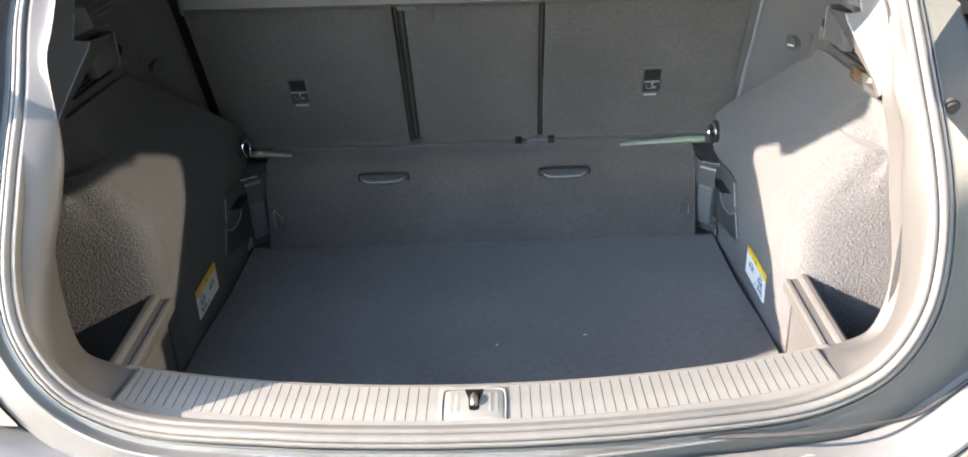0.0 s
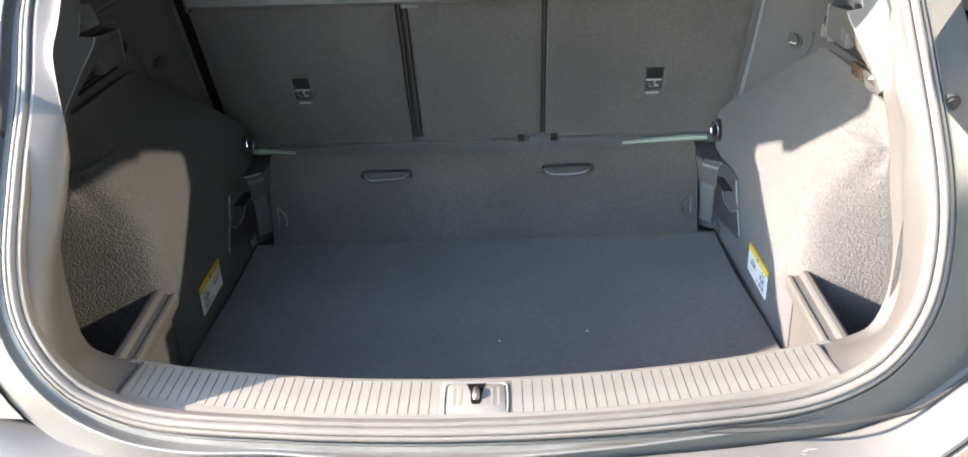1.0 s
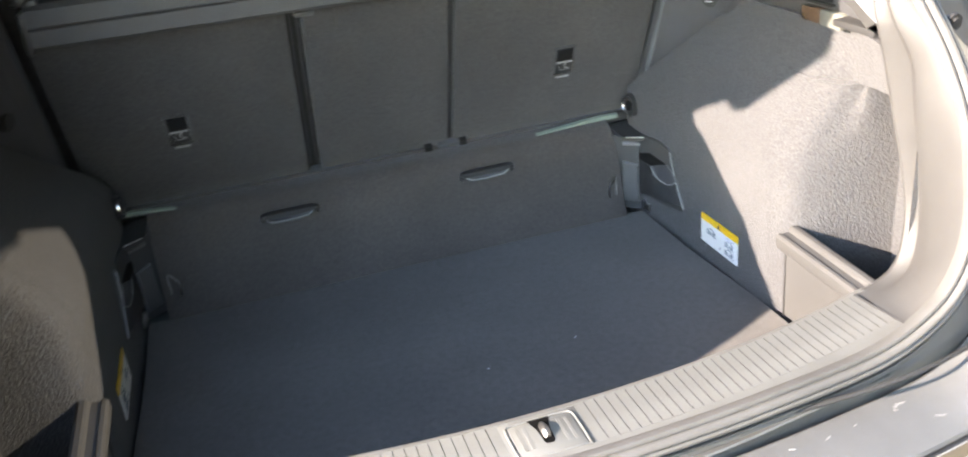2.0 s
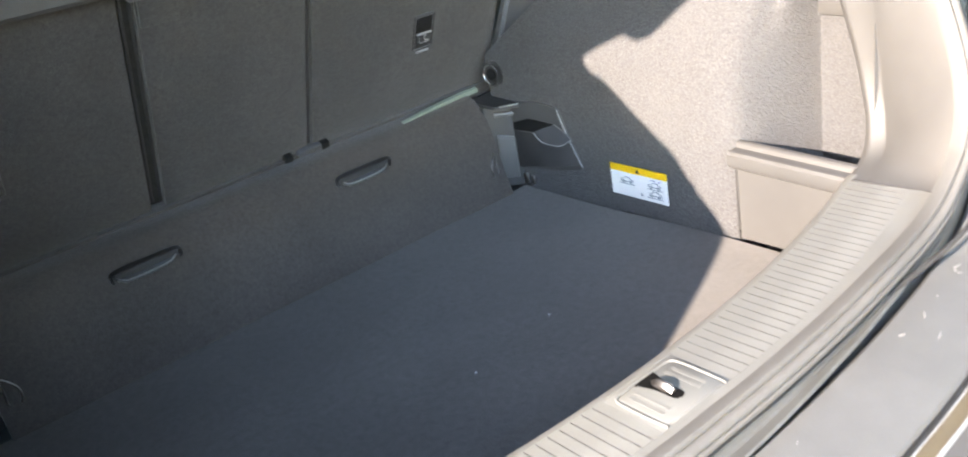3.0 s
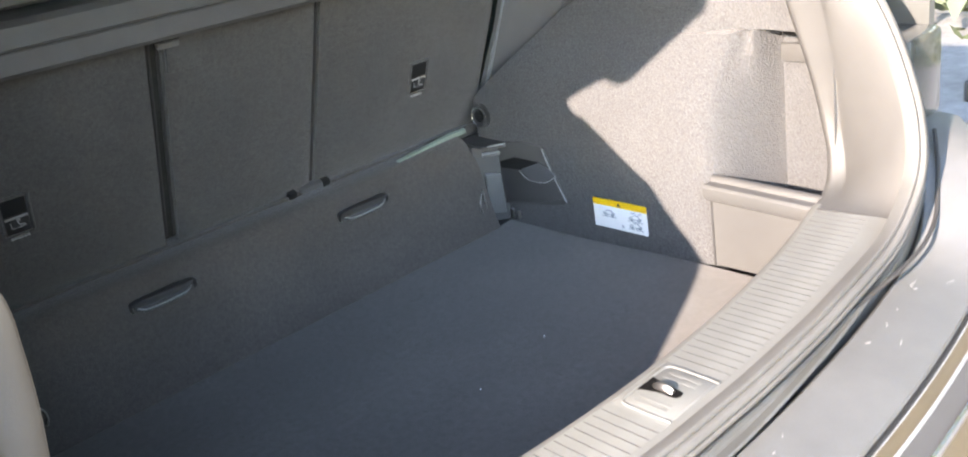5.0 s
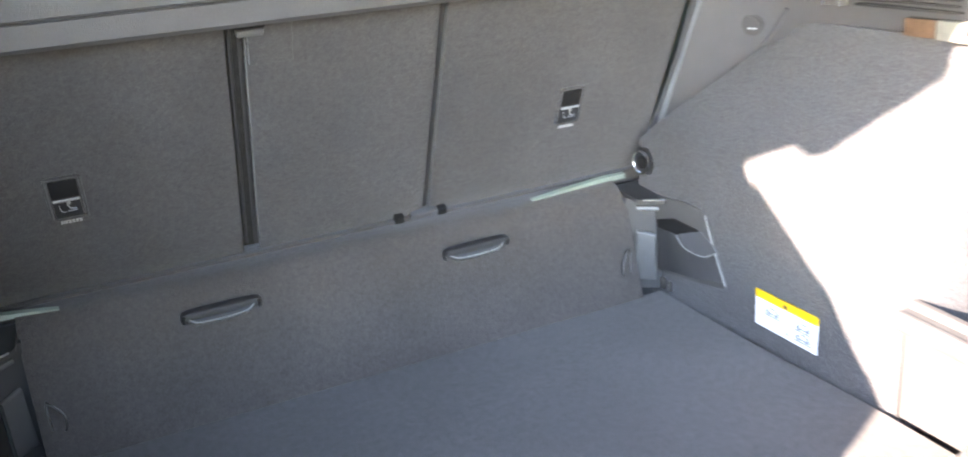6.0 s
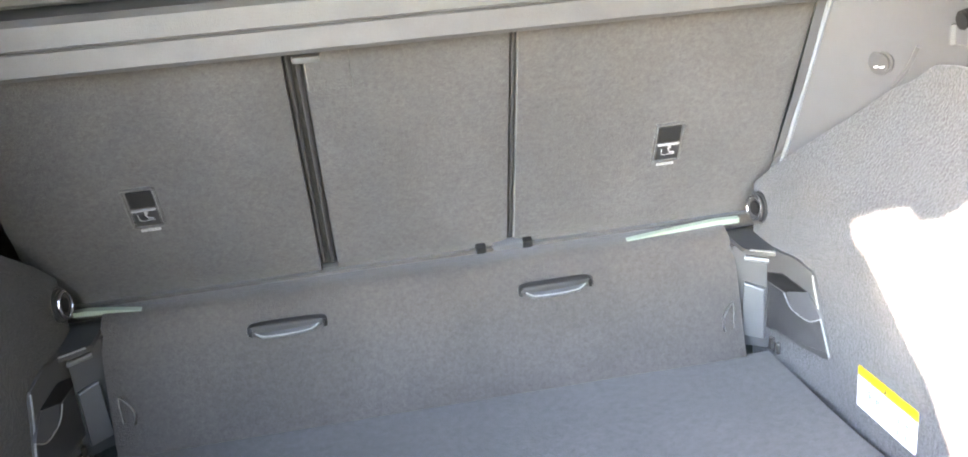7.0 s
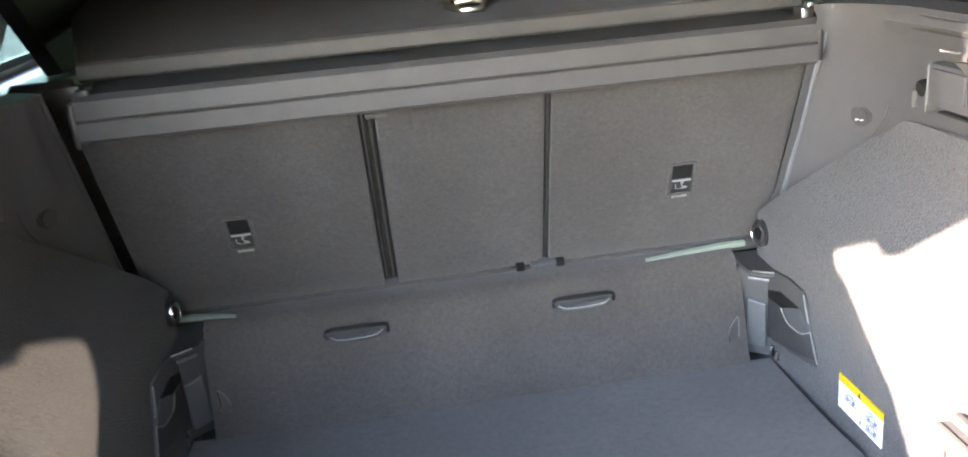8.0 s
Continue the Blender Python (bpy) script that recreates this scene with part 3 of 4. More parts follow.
    def plate(shape, lift, deep=0.006):
        return side(loft([[(face(y, lift) + d, 1.72 + (y - 1.72) * k, 0.80 + (z - 0.80) * k) for y, z in shape] for d, k in ((deep, 1.0), (0.0006, 1.0), (0.0, 0.985))], closed=True, caps=True), s)

    shape = [(1.806, 0.870), (1.735, 0.876), (1.692, 0.870), (1.684, 0.862), (1.668, 0.815), (1.643, 0.764), (1.648, 0.755), (1.72, 0.744), (1.806, 0.737)]
    pocket = part("latch_pocket", plate(shape, 0.0, 0.014), TRIM_PLASTIC, trim, "dark grey plastic latch cover", 30)
    # flat plates: recess and mouth get their shade from darker colours
    part("pocket_recess", plate([(1.800, 0.815), (1.748, 0.815), (1.722, 0.797), (1.685, 0.796), (1.664, 0.806), (1.646, 0.766), (1.72, 0.748), (1.800, 0.742)], 0.0006), PLASTIC, pocket, "darker lower panel of the cover")
    part("pocket_mouth", plate([(1.803, 0.830), (1.762, 0.843), (1.699, 0.838), (1.748, 0.817), (1.803, 0.817)], 0.0010), SHADE, pocket, "dark opening")
    tongue = [[(1.748, 0.819), (1.722, 0.829), (1.697, 0.838)], [(1.737, 0.808), (1.706, 0.817), (1.676, 0.827)], [(1.722, 0.800), (1.686, 0.800), (1.657, 0.815)]]
    part("pocket_tongue", side(slab([[(face(y, 0.002 + 0.002 * i), y, z) for y, z in r] for i, r in enumerate(tongue)], 0.004, (1, 0, 0)), s), PILLAR_PLASTIC, pocket, "grey moulded tongue")
    # pale tube paints the highlight on the tongue's lower edge
    part("tongue_edge", side(tube(curve([(face(y, 0.0055), y, z) for y, z in ((1.749, 0.818), (1.738, 0.806), (1.722, 0.799), (1.686, 0.799), (1.657, 0.814))], 5), 0.0010, 6), s), PALE_EDGE, pocket, "pale edge")
    part("pocket_edge", side(tube(curve([(face(y, 0.0006), y, z) for y, z in ((1.687, 0.867), (1.682, 0.850), (1.668, 0.815), (1.643, 0.762))], 5), 0.0014, 6), s), PALE_EDGE, pocket, "pale edge")
    # corner post between the flap and the side, with its hood, bars and lever
    foot = [(0.466, 1.868), (0.468, 1.838), (0.475, 1.831), (0.512, 1.803), (0.532, 1.800), (0.532, 1.868)]
    part("lever_frame", side(loft([[(x, y, z) for x, y in foot] for z in (0.702, 0.866)], closed=True, caps=True), s), PLASTIC, trim, "dark grey plastic corner post", 30)
    hood = [(0.470, 1.882), (0.472, 1.812), (0.478, 1.8025), (0.509, 1.7815), (0.530, 1.776), (0.530, 1.882)]
    part("post_hood", side(loft([[(x, y, z + 0.06 * (y - 1.80)) for x, y in hood] for z in (0.864, 0.8705)], closed=True, caps=True), s), PLASTIC, trim, "dark grey hood over the latch", 30)
    part("latch_bar", side(tube([(0.479, 1.8015, 0.8705), (0.509, 1.7808, 0.8705)], 0.0013, 6), s), STEEL, trim, "thin bright latch edge")
    part("latch_bar", side(tube([(0.480, 1.822, 0.8505), (0.511, 1.802, 0.848)], 0.0042, 8, flat=1.1), s), GREY_CLIP, trim, "grey latch bar")
    across, out = Vector((0.80, -0.60, 0)), Vector((-0.60, -0.80, 0))
    c = Vector((0.4935, 1.8165, 0))
    corners = [(-0.0175, 0.722), (0.0170, 0.719), (0.0165, 0.803), (-0.0145, 0.810)]
    part("release_lever", side(loft([[c + across * u * k + out * d + Vector((0, 0, 0.765 + (z - 0.765) * k)) for u, z in corners] for d, k in ((-0.001, 1.0), (0.0055, 1.0), (0.0070, 0.94))], closed=True, caps=True), s), GREY_CLIP, trim, "light grey plastic release lever", 30)
    part("floor_clip", side(joined(block((0.507, 1.787, 0.706), (0.514, 1.796, 0.727), 0.002), block((0.509, 1.770, 0.706), (0.515, 1.778, 0.724), 0.002)), s), DULL_STEEL, trim, "small bright clip")
    return trim


side_trim(1, "partly sunlit grey felt boot side lining with plastic ledge")
side_trim(-1, "shaded grey felt boot side lining with plastic ledge")


def tie_ring(s):
    ring = thing("tie_down_ring", "chromed lashing ring in a black cup beside the seat", "lashing ring", group="lashing rings", at=(s * 0.512, 1.844, 0.921))
    axis = Vector((-0.985, -0.16, 0.06)).normalized()
    c = Vector((0.511, 1.844, 0.921))
    u = axis.cross(Vector((0, 0, 1))).normalized()
    w = u.cross(axis)
    part("cup", side(disc(c, axis, 0.0245, 0.010, 0.003), s), DARK_PLASTIC, ring, "black cup")
    part("hub", side(disc(c + axis * 0.004, axis, 0.0125, 0.006, 0.002, 20), s), SHADE, ring, "dark hub of the ring")
    part("ring", side(tube([c + axis * 0.0075 + u * 0.0175 * math.cos(a) + w * 0.0185 * math.sin(a) for a in [2 * math.pi * k / 32 for k in range(32)]], 0.0017, 8, closed=True), s), CHROME, ring, "chromed round ring")


def wire_loop(s):
    pts = [(0.440, 1.803, 0.742), (0.436, 1.7995, 0.752), (0.437, 1.800, 0.768), (0.450, 1.806, 0.783), (0.456, 1.810, 0.781), (0.455, 1.806, 0.745)]
    ob = mesh_object("wire_hook", side(tube(resample(curve(pts, 6), 20), 0.0013, 7), s), DULL_STEEL)
    tagged(ob, "thin bent wire hook against the felt flap", "hook", group="wire hooks")


for s in (1, -1):
    tie_ring(s)
    wire_loop(s)


def warning_sticker(s):
    st = thing("warning_sticker", "white warning sticker with yellow head strip on felt lining", "sticker", group="warning stickers", at=(s * 0.525, 1.512, 0.755))
    x = 0.5248
    def plate(y0, y1, z0, z1, lift, bev=0.0):
        return side(block((x - lift, y0, z0), (x + 0.001, y1, z1), bev), s)
    part("sheet", plate(1.449, 1.574, 0.727, 0.7715, 0.0012), WHITE, st, "white printed sheet")
    part("head_strip", plate(1.449, 1.574, 0.7715, 0.784, 0.0012), YELLOW, st, "yellow head strip")
    tri = loft([[(x - 0.0018, 1.512 - 0.0045, 0.774), (x - 0.0018, 1.512 + 0.0045, 0.774), (x - 0.0018, 1.512, 0.7822)], [(x, 1.512 - 0.0045, 0.774), (x, 1.512 + 0.0045, 0.774), (x, 1.512, 0.7822)]], closed=True, caps=True)
    part("warning_triangle", side(tri, s), INK, st, "black warning triangle")
    def line(y0, z0, pts, r=0.0008):
        return side(tube([(x - 0.0016, y0 - u, z0 + v) for u, v in pts], r, 5), s)

    body = [(-0.0135, 0.0012), (-0.0135, 0.0048), (-0.0075, 0.0056), (-0.0040, 0.0094), (0.0050, 0.0094), (0.0090, 0.0056), (0.0135, 0.0048), (0.0135, 0.0012), (-0.0135, 0.0012)]
    def wheel_ring(u):
        return [(u + 0.0024 * math.cos(a), 0.0010 + 0.0024 * math.sin(a)) for a in [math.pi * k / 5 for k in range(11)]]

    for y0, z0 in ((1.537, 0.7535), (1.475, 0.7535), (1.475, 0.7375)):
        car = [line(y0, z0, body), line(y0, z0, wheel_ring(-0.0080), 0.0007), line(y0, z0, wheel_ring(0.0080), 0.0007), line(y0, z0, [(-0.017, -0.0030), (0.017, -0.0030)])]
        if z0 > 0.75 and y0 < 1.5:
            car += [line(y0, z0, [(0.006, 0.0098), (0.0105, 0.0140), (0.0155, 0.0145)]), line(y0, z0, [(-0.009, 0.0128), (-0.003, 0.0145), (0.002, 0.0128)])]
        part("pictogram", joined(*car), PICTO, st, "grey outlined car pictogram")
    part("pictogram", line(1.5055, 0.7345, [(-0.0025, 0.0), (0.0025, 0.0), (0.0, 0.0045), (-0.0025, 0.0)], 0.0008), PICTO, st, "small grey mark")


warning_sticker(1)
warning_sticker(-1)


def boot_lamp(s):
    lamp = thing("boot_lamp", "small boot lamp with clear and amber lens in plastic trim", "lamp", at=(s * 0.62, 1.375, 1.167))
    part("lens", side(block((0.6145, 1.327, 1.159), (0.640, 1.379, 1.184), 0.003), s), LENS, lamp, "clear ribbed lens")
    part("reflector", side(block((0.6155, 1.379, 1.160), (0.640, 1.427, 1.183), 0.003), s), AMBER, lamp, "amber reflecting end")
    part("slot", side(block((0.600, 1.235, 1.170), (0.640, 1.327, 1.181), 0.002), s), GAP, lamp, "dark slot")


boot_lamp(1)

# ---- cargo cover ----
cover = thing("cargo_cover", "dark grey roller cargo cover in its cassette behind the seats", "cargo cover", at=(0, 1.75, 1.26))
prof = [(1.702, 1.238), (1.697, 1.243), (1.696, 1.268), (1.699, 1.2705), (1.697, 1.273), (1.699, 1.298), (1.706, 1.306), (1.735, 1.311), (1.75, 1.309), (1.756, 1.302), (1.80, 1.300), (1.83, 1.26), (1.80, 1.236)]
part("cassette", loft([[(x, y, z + 0.004 - 0.009 * x) for y, z in prof] for x in (-0.538, -0.536, 0.0, 0.536, 0.538)], closed=True, caps=True), COVER_VINYL, cover, "dark grey cassette with a fine groove", 25)
part("groove", loft([[(x, y, z + 0.004 - 0.009 * x) for y, z in ((1.6955, 1.2693), (1.70, 1.2693), (1.70, 1.2712), (1.6955, 1.2712))] for x in (-0.537, 0.537)], closed=True, caps=True), GAP, cover, "fine dark groove")
prof = [(1.776, 1.3415), (1.79, 1.3445), (2.30, 1.4255), (2.30, 1.410), (1.79, 1.3285), (1.776, 1.3285)]
part("pull_board", loft([[(x * (1 + 0.55 * max(y - 1.80, 0)), y, z + 0.004 - 0.009 * x) for y, z in prof] for x in (-0.545, 0.0, 0.545)], closed=True, caps=True), LIT_BOARD_VINYL, cover, "stiff dark grey end board of the cover", 25)
prof = [(1.776, 1.3145), (1.7705, 1.3185), (1.7700, 1.328), (1.7720, 1.3385), (1.778, 1.3422), (1.782, 1.3415), (1.782, 1.3145)]
part("board_edge", loft([[(x, y, z + 0.004 - 0.009 * x) for y, z in prof] for x in (-0.545, 0.0, 0.545)], closed=True, caps=True), COVER_VINYL, cover, "rounded front edge of the board", 25)
part("cover_cloth", slab([[(x, 1.752, 1.311 - 0.009 * x) for x in (-0.53, 0, 0.53)], [(x, 1.80, 1.317 - 0.009 * x) for x in (-0.53, 0, 0.53)]], 0.004, (0, 0, -1)), COVER_VINYL, cover, "dark cover cloth")
hm = Matrix.Translation((0.038, 1.865, 1.3600)) @ Matrix.Rotation(0.157, 4, "X")
loop = [(-0.030, 0.030), (-0.032, 0.010), (-0.022, -0.022), (-0.012, -0.034), (0.010, -0.036), (0.021, -0.028), (0.027, 0.006), (0.026, 0.030)]
part("pull_ring", tube(resample(curve([hm @ Vector((u, v, 0.006)) for u, v in loop], 5), 30), 0.0058, 8), STEEL, cover, "pale metal pull loop")
part("ring_bridge", block((-0.020, 0.004, 0.004), (0.024, 0.034, 0.013), 0.004, hm), STEEL, cover, "pale grip of the pull loop")
# dark block paints the shade inside the loop
part("ring_well", block((-0.014, -0.026, -0.004), (0.020, 0.006, 0.0015), 0.002, hm), SHADE, cover, "dark hollow inside the loop")
for s in (1, -1):
    part("end_cap", side(block((0.538, 1.70, 1.24), (0.549, 1.80, 1.305), 0.004), s), DARK_PLASTIC, cover, "black end cap")
    # left catch is a black copy; the shade there is put into its material
    part("end_catch", side(joined(block((0.515, 1.705, 1.306), (0.535, 1.735, 1.322), 0.003), block((0.528, 1.712, 1.312), (0.552, 1.728, 1.328), 0.003)), s), STEEL if s > 0 else DARK_PLASTIC, cover, "cassette end catch, its left copy darkened for shade")

# ---- sill ----
sill = thing("sill_trim", "light grey ribbed plastic loading sill with the lock striker", "loading sill", at=(0, 1.0, 0.85))
prof = [(0.060, 0.690), (0.060, 0.828), (0.057, 0.841), (0.050, 0.8475), (0.0408, 0.8494), (0.039, 0.8470), (-0.0325, 0.8470), (-0.0338, 0.8492), (-0.044, 0.8500), (-0.055, 0.8475), (-0.060, 0.843), (-0.061, 0.83)]
rows = [[(x, 1.0 + sill_bow(x) * (1 if y > -0.05 else 0.62) + y, z + 0.0048 * min(abs(x / 0.5), 1) ** 4) for y, z in prof] for x in [-0.516 + 1.032 * i / 60 for i in range(61)]]
part("sill_body", loft(rows), SILL_PLASTIC, sill, "", 50)


def rim_trim(s):
    """The moulded plastic trim round the opening, from the sill's joint up to the roof."""
    a = [p + w * 0.0175 + b * (-0.003 + (0.0105 * smooth(1.13, 1.20, p.z) if s < 0 else 0.0)) for p, w, b in frames(rim_line(s), False)]
    start = min(range(len(a)), key=lambda i: abs(a[i].x - 0.505) + (0 if a[i].z < 0.95 else 9))
    stop = max(i for i in range(len(a)) if a[i].z < 1.425 and a[i].y < 1.37)
    a = resample(a[start:stop + 1], 60)
    upper = [(0.573, 1.198, 1.206), (0.575, 1.207, 1.225), (0.585, 1.235, 1.273), (0.590, 1.255, 1.291), (0.591, 1.285, 1.314), (0.595, 1.335, 1.357), (0.597, 1.375, 1.39)]
    if s > 0:
        inner = [(0.497, 1.103, 0.852), (0.566, 1.120, 0.862), (0.592, 1.130, 0.897), (0.605, 1.146, 0.945), (0.602, 1.158, 1.005), (0.594, 1.172, 1.068), (0.593, 1.186, 1.11), (0.588, 1.195, 1.15)] + upper
    else:
        inner = [(0.497, 1.103, 0.852), (0.566, 1.120, 0.862), (0.588, 1.124, 0.895), (0.597, 1.136, 0.96), (0.599, 1.148, 1.015), (0.597, 1.161, 1.077), (0.593, 1.170, 1.119), (0.57475, 1.1595, 1.15975)] + [(x - 0.0225, y - 0.045, z + 0.0115) for x, y, z in upper]
    crest = [(0.503, 1.085, 0.8535), (0.575, 1.102, 0.868), (0.603, 1.117, 0.905), (0.609, 1.126, 0.96), (0.601, 1.128, 1.028), (0.592, 1.134, 1.09), (0.592, 1.150, 1.157), (0.581, 1.176, 1.206), (0.582, 1.192, 1.23), (0.590, 1.222, 1.275), (0.594, 1.245, 1.295), (0.594, 1.28, 1.32), (0.597, 1.33, 1.36), (0.599, 1.372, 1.395)]
    b, c = resample(curve(inner, 6), 60), resample(curve(crest, 6), 60)
    rows = []
    for n, (p, q, m) in enumerate(zip(a, b, c)):
        up = smooth(0, 9, n)
        p = Vector((p.x, p.y, 0.851 + (p.z - 0.851) * up))
        q = Vector((q.x, q.y, 0.853 + (q.z - 0.853) * smooth(0, 5, n)))
        out = (Vector((p.x, 0, p.z)) - Vector((0, 0, 1.12))).normalized()
        back = [q + out * d + Vector((0, y, 0)) for d, y in ((0.002, 0.005), (0.008, 0.012), (0.020, 0.018))]
        if s > 0:
            row = [p.lerp(m, k) - out * bulge for k, bulge in ((0, 0), (0.08, 0.003), (0.25, 0.005), (0.5, 0.006), (0.75, 0.0045), (0.90, 0.002), (0.97, 0.0), (1.0, -0.001))]
            row += [m.lerp(q, k) + out * d for k, d in ((0.12, 0.0012), (0.3, 0.0018), (0.6, 0.0014), (0.9, 0.0004))] + [q]
        else:
            swell = 0.041 * smooth(0.88, 1.20, p.z) * (1 - 0.8 * smooth(1.18, 1.3, p.z)) + 0.005 * up
            row = [p.lerp(q, k) - out * bulge * swell for k, bulge in ((0, 0), (0.04, 0.35), (0.10, 0.68), (0.17, 0.92), (0.24, 1.0), (0.32, 0.97), (0.42, 0.84), (0.55, 0.62), (0.68, 0.42), (0.80, 0.24), (0.9, 0.1), (0.97, 0.03))] + [q]
        rows.append(row + back)
    trim = mesh_object("opening_trim", side(loft(rows), s), TRIM_PLASTIC, 60)
    tagged(trim, "smooth light grey plastic trim rounding the tailgate opening", "opening trim", group="opening trims")


rim_trim(1)
rim_trim(-1)

rows = [[(x, 1.0 + sill_bow(x) + y, 0.8487 + 0.0048 * abs(x / 0.5) ** 4) for y in (-0.0335, 0.0385)] for x in [-0.490 + 0.980 * i / 50 for i in range(51)]]
part("rib_bed", slab(rows, 0.003, (0, 0, -1)), GAP, sill, "dark grooves between the ribs")

# lock striker in its plate
part("plate_surround", block((-0.0535, 0.9655, 0.8400), (0.0535, 1.0405, 0.8496), 0.0012), SILL_PLASTIC, sill)
part("striker_plate", block((-0.041, 0.967, 0.8400), (0.041, 1.031, 0.8512), 0.003), SILL_PLASTIC, sill, "recessed lock plate")
edge = curve([(-0.0425, 0.966, 0.8502), (-0.0435, 0.985, 0.8502), (-0.0435, 1.020, 0.8502), (-0.041, 1.030, 0.8502), (-0.034, 1.0335, 0.8502), (0, 1.034, 0.8502), (0.034, 1.0335, 0.8502), (0.041, 1.030, 0.8502), (0.0435, 1.020, 0.8502), (0.0435, 0.985, 0.8502), (0.0425, 0.966, 0.8502)], 5)
part("plate_edge", tube(resample(edge, 50), 0.0015, 8), SILL_PLASTIC, sill, "raised rounded frame of the lock plate")
slot = [(-0.0135, 1.0315), (0.0135, 1.0315), (0.0115, 1.024), (0.0085, 1.014), (0.0072, 1.004), (0.0070, 0.990), (0.0055, 0.9855), (0, 0.984), (-0.0055, 0.9855), (-0.0070, 0.990), (-0.0072, 1.004), (-0.0085, 1.014), (-0.0115, 1.024)]
# solid plate; the slot's shade is put into its black
part("striker_slot", loft([[(x, y, 0.846) for x, y in slot], [(x, y, 0.8517) for x, y in slot]], closed=True, caps=True), VOID, sill, "dark striker slot")
part("striker", loft([[(-0.0046 * w, y, 0.8515), (-0.0046 * w, y, z - 0.004), (-0.0012 * w, y, z), (0.0012 * w, y, z), (0.0046 * w, y, z - 0.004), (0.0046 * w, y, 0.8515)] for y, z, w in ((1.0215, 0.8535, 0.6), (1.016, 0.8575, 1.0), (1.008, 0.8595, 1.15), (1.000, 0.8590, 1.1), (0.994, 0.8560, 0.8))], closed=True, caps=True), DULL_STEEL, sill, "worn steel lock striker", 25)
for x in (-0.031, -0.022, 0.021, 0.030):
    part("plate_rib", block((x - 0.0018, 0.980, 0.850), (x + 0.0024, 1.022, 0.8515), 0.0), SILL_PLASTIC, sill)
for s in (1, -1):
    part("sill_joint", side(tube([(0.512, 0.980, 0.8515), (0.506, 1.014, 0.8535), (0.499, 1.06, 0.8545), (0.495, 1.102, 0.8545)], 0.0022, 6), s), GAP, sill, "dark joint line")

# ---- rubber seal and body ----
seal = thing("door_seal", "grey multi-lipped rubber seal running round the tailgate opening", "rubber seal", at=(0, 0.934, 0.84))
part("inner_lip", sweep(FULL, [(0.020, -0.012), (0.0195, 0.003), (0.0175, 0.0068), (0.0145, 0.0072), (0.0118, 0.0058), (0.0108, 0.0046)]), RUBBER, seal, "", 50)
part("bulb", sweep(FULL, [(0.0108, 0.0046), (0.0095, 0.0070), (0.0065, 0.0098), (0.0025, 0.0100), (0.0002, 0.0078), (-0.0010, 0.0050)]), RUBBER, seal, "rounded rubber bulb", 50)
part("outer_lip", sweep(FULL, [(-0.0010, 0.0050), (-0.0022, 0.0062), (-0.0050, 0.0065), (-0.0078, 0.0040), (-0.0085, -0.012)]), RUBBER, seal, "", 50)

car = thing("car_body", "grey metallic estate car rear with raised tailgate and dusty bumper", "car", at=(0, 1.6, 0))
# dark strip puts the shadow line outside the seal into colour
part("seal_shadow_gap", sweep(FULL, [(-0.0080, 0.0015), (-0.0086, -0.005), (-0.0118, -0.005), (-0.0122, -0.001)]), GAP, car, "dark strip painted for the shadow gap outside the seal", 30)
CHANNEL = [(-0.0115, -0.010), (-0.0118, -0.002), (-0.0130, -0.0020), (-0.0160, -0.0075), (-0.023, -0.009), (-0.0265, -0.005), (-0.0285, 0.003), (-0.030, 0.0085), (-0.0325, 0.0095), (-0.0338, 0.0062), (-0.0305, -0.0045), (-0.066, -0.034)]
PANEL = CHANNEL[:9] + [(-0.037, 0.005), (-0.044, -0.004), (-0.085, -0.030)]
SLIDE = [0, 0, 0, 0, 0.1, 0.6, 1, 1, 1, 1, 1, 0.4]
JAMB = [(-0.0115, -0.010), (-0.0118, -0.001), (-0.0132, -0.0010), (-0.0150, -0.0045), (-0.018, -0.0070), (-0.022, -0.0098), (-0.027, -0.0135), (-0.033, -0.0177), (-0.040, -0.0225), (-0.048, -0.028), (-0.060, -0.036), (-0.085, -0.052)]
rows = []
for p, w, b in frames(FULL) + frames(FULL)[:1]:
    k = (smooth(0.36, 0.53, p.x) if p.x > 0 else smooth(0.46, 0.57, -p.x)) * (1 - smooth(1.40, 1.46, p.z)) * (1 if p.x > 0 else 0.35 * (1 - smooth(0.94, 1.04, p.z)))
    u = 1 if p.z > 1.0 else smooth(0.25, 0.38, -p.x)
    base = [(a[0] + (c[0] - a[0]) * u, a[1] + (c[1] - a[1]) * u) for a, c in zip(CHANNEL, PANEL)]
    g = (1 - u) * (0.003 + 0.048 * min(abs(p.x), 0.36) - 0.007 * smooth(0.0, 0.10, -p.x)) * (1 if p.z < 1.0 else 0)
    rows.append([p + w * (a[0] + 0.47 * g * e + (c[0] - a[0] - 0.47 * g * e) * k) + b * (a[1] - 0.88 * g * e + (c[1] - a[1] + 0.88 * g * e) * k) for a, c, e in zip(base, JAMB, SLIDE)])
part("gutter", loft(rows), PAINT, car, "painted gutter and jamb round the opening", 30)


def bumper_y(x):
    return 0.831 + 0.18 * x * x + 0.5 * max(abs(x) - 0.55, 0) ** 1.5


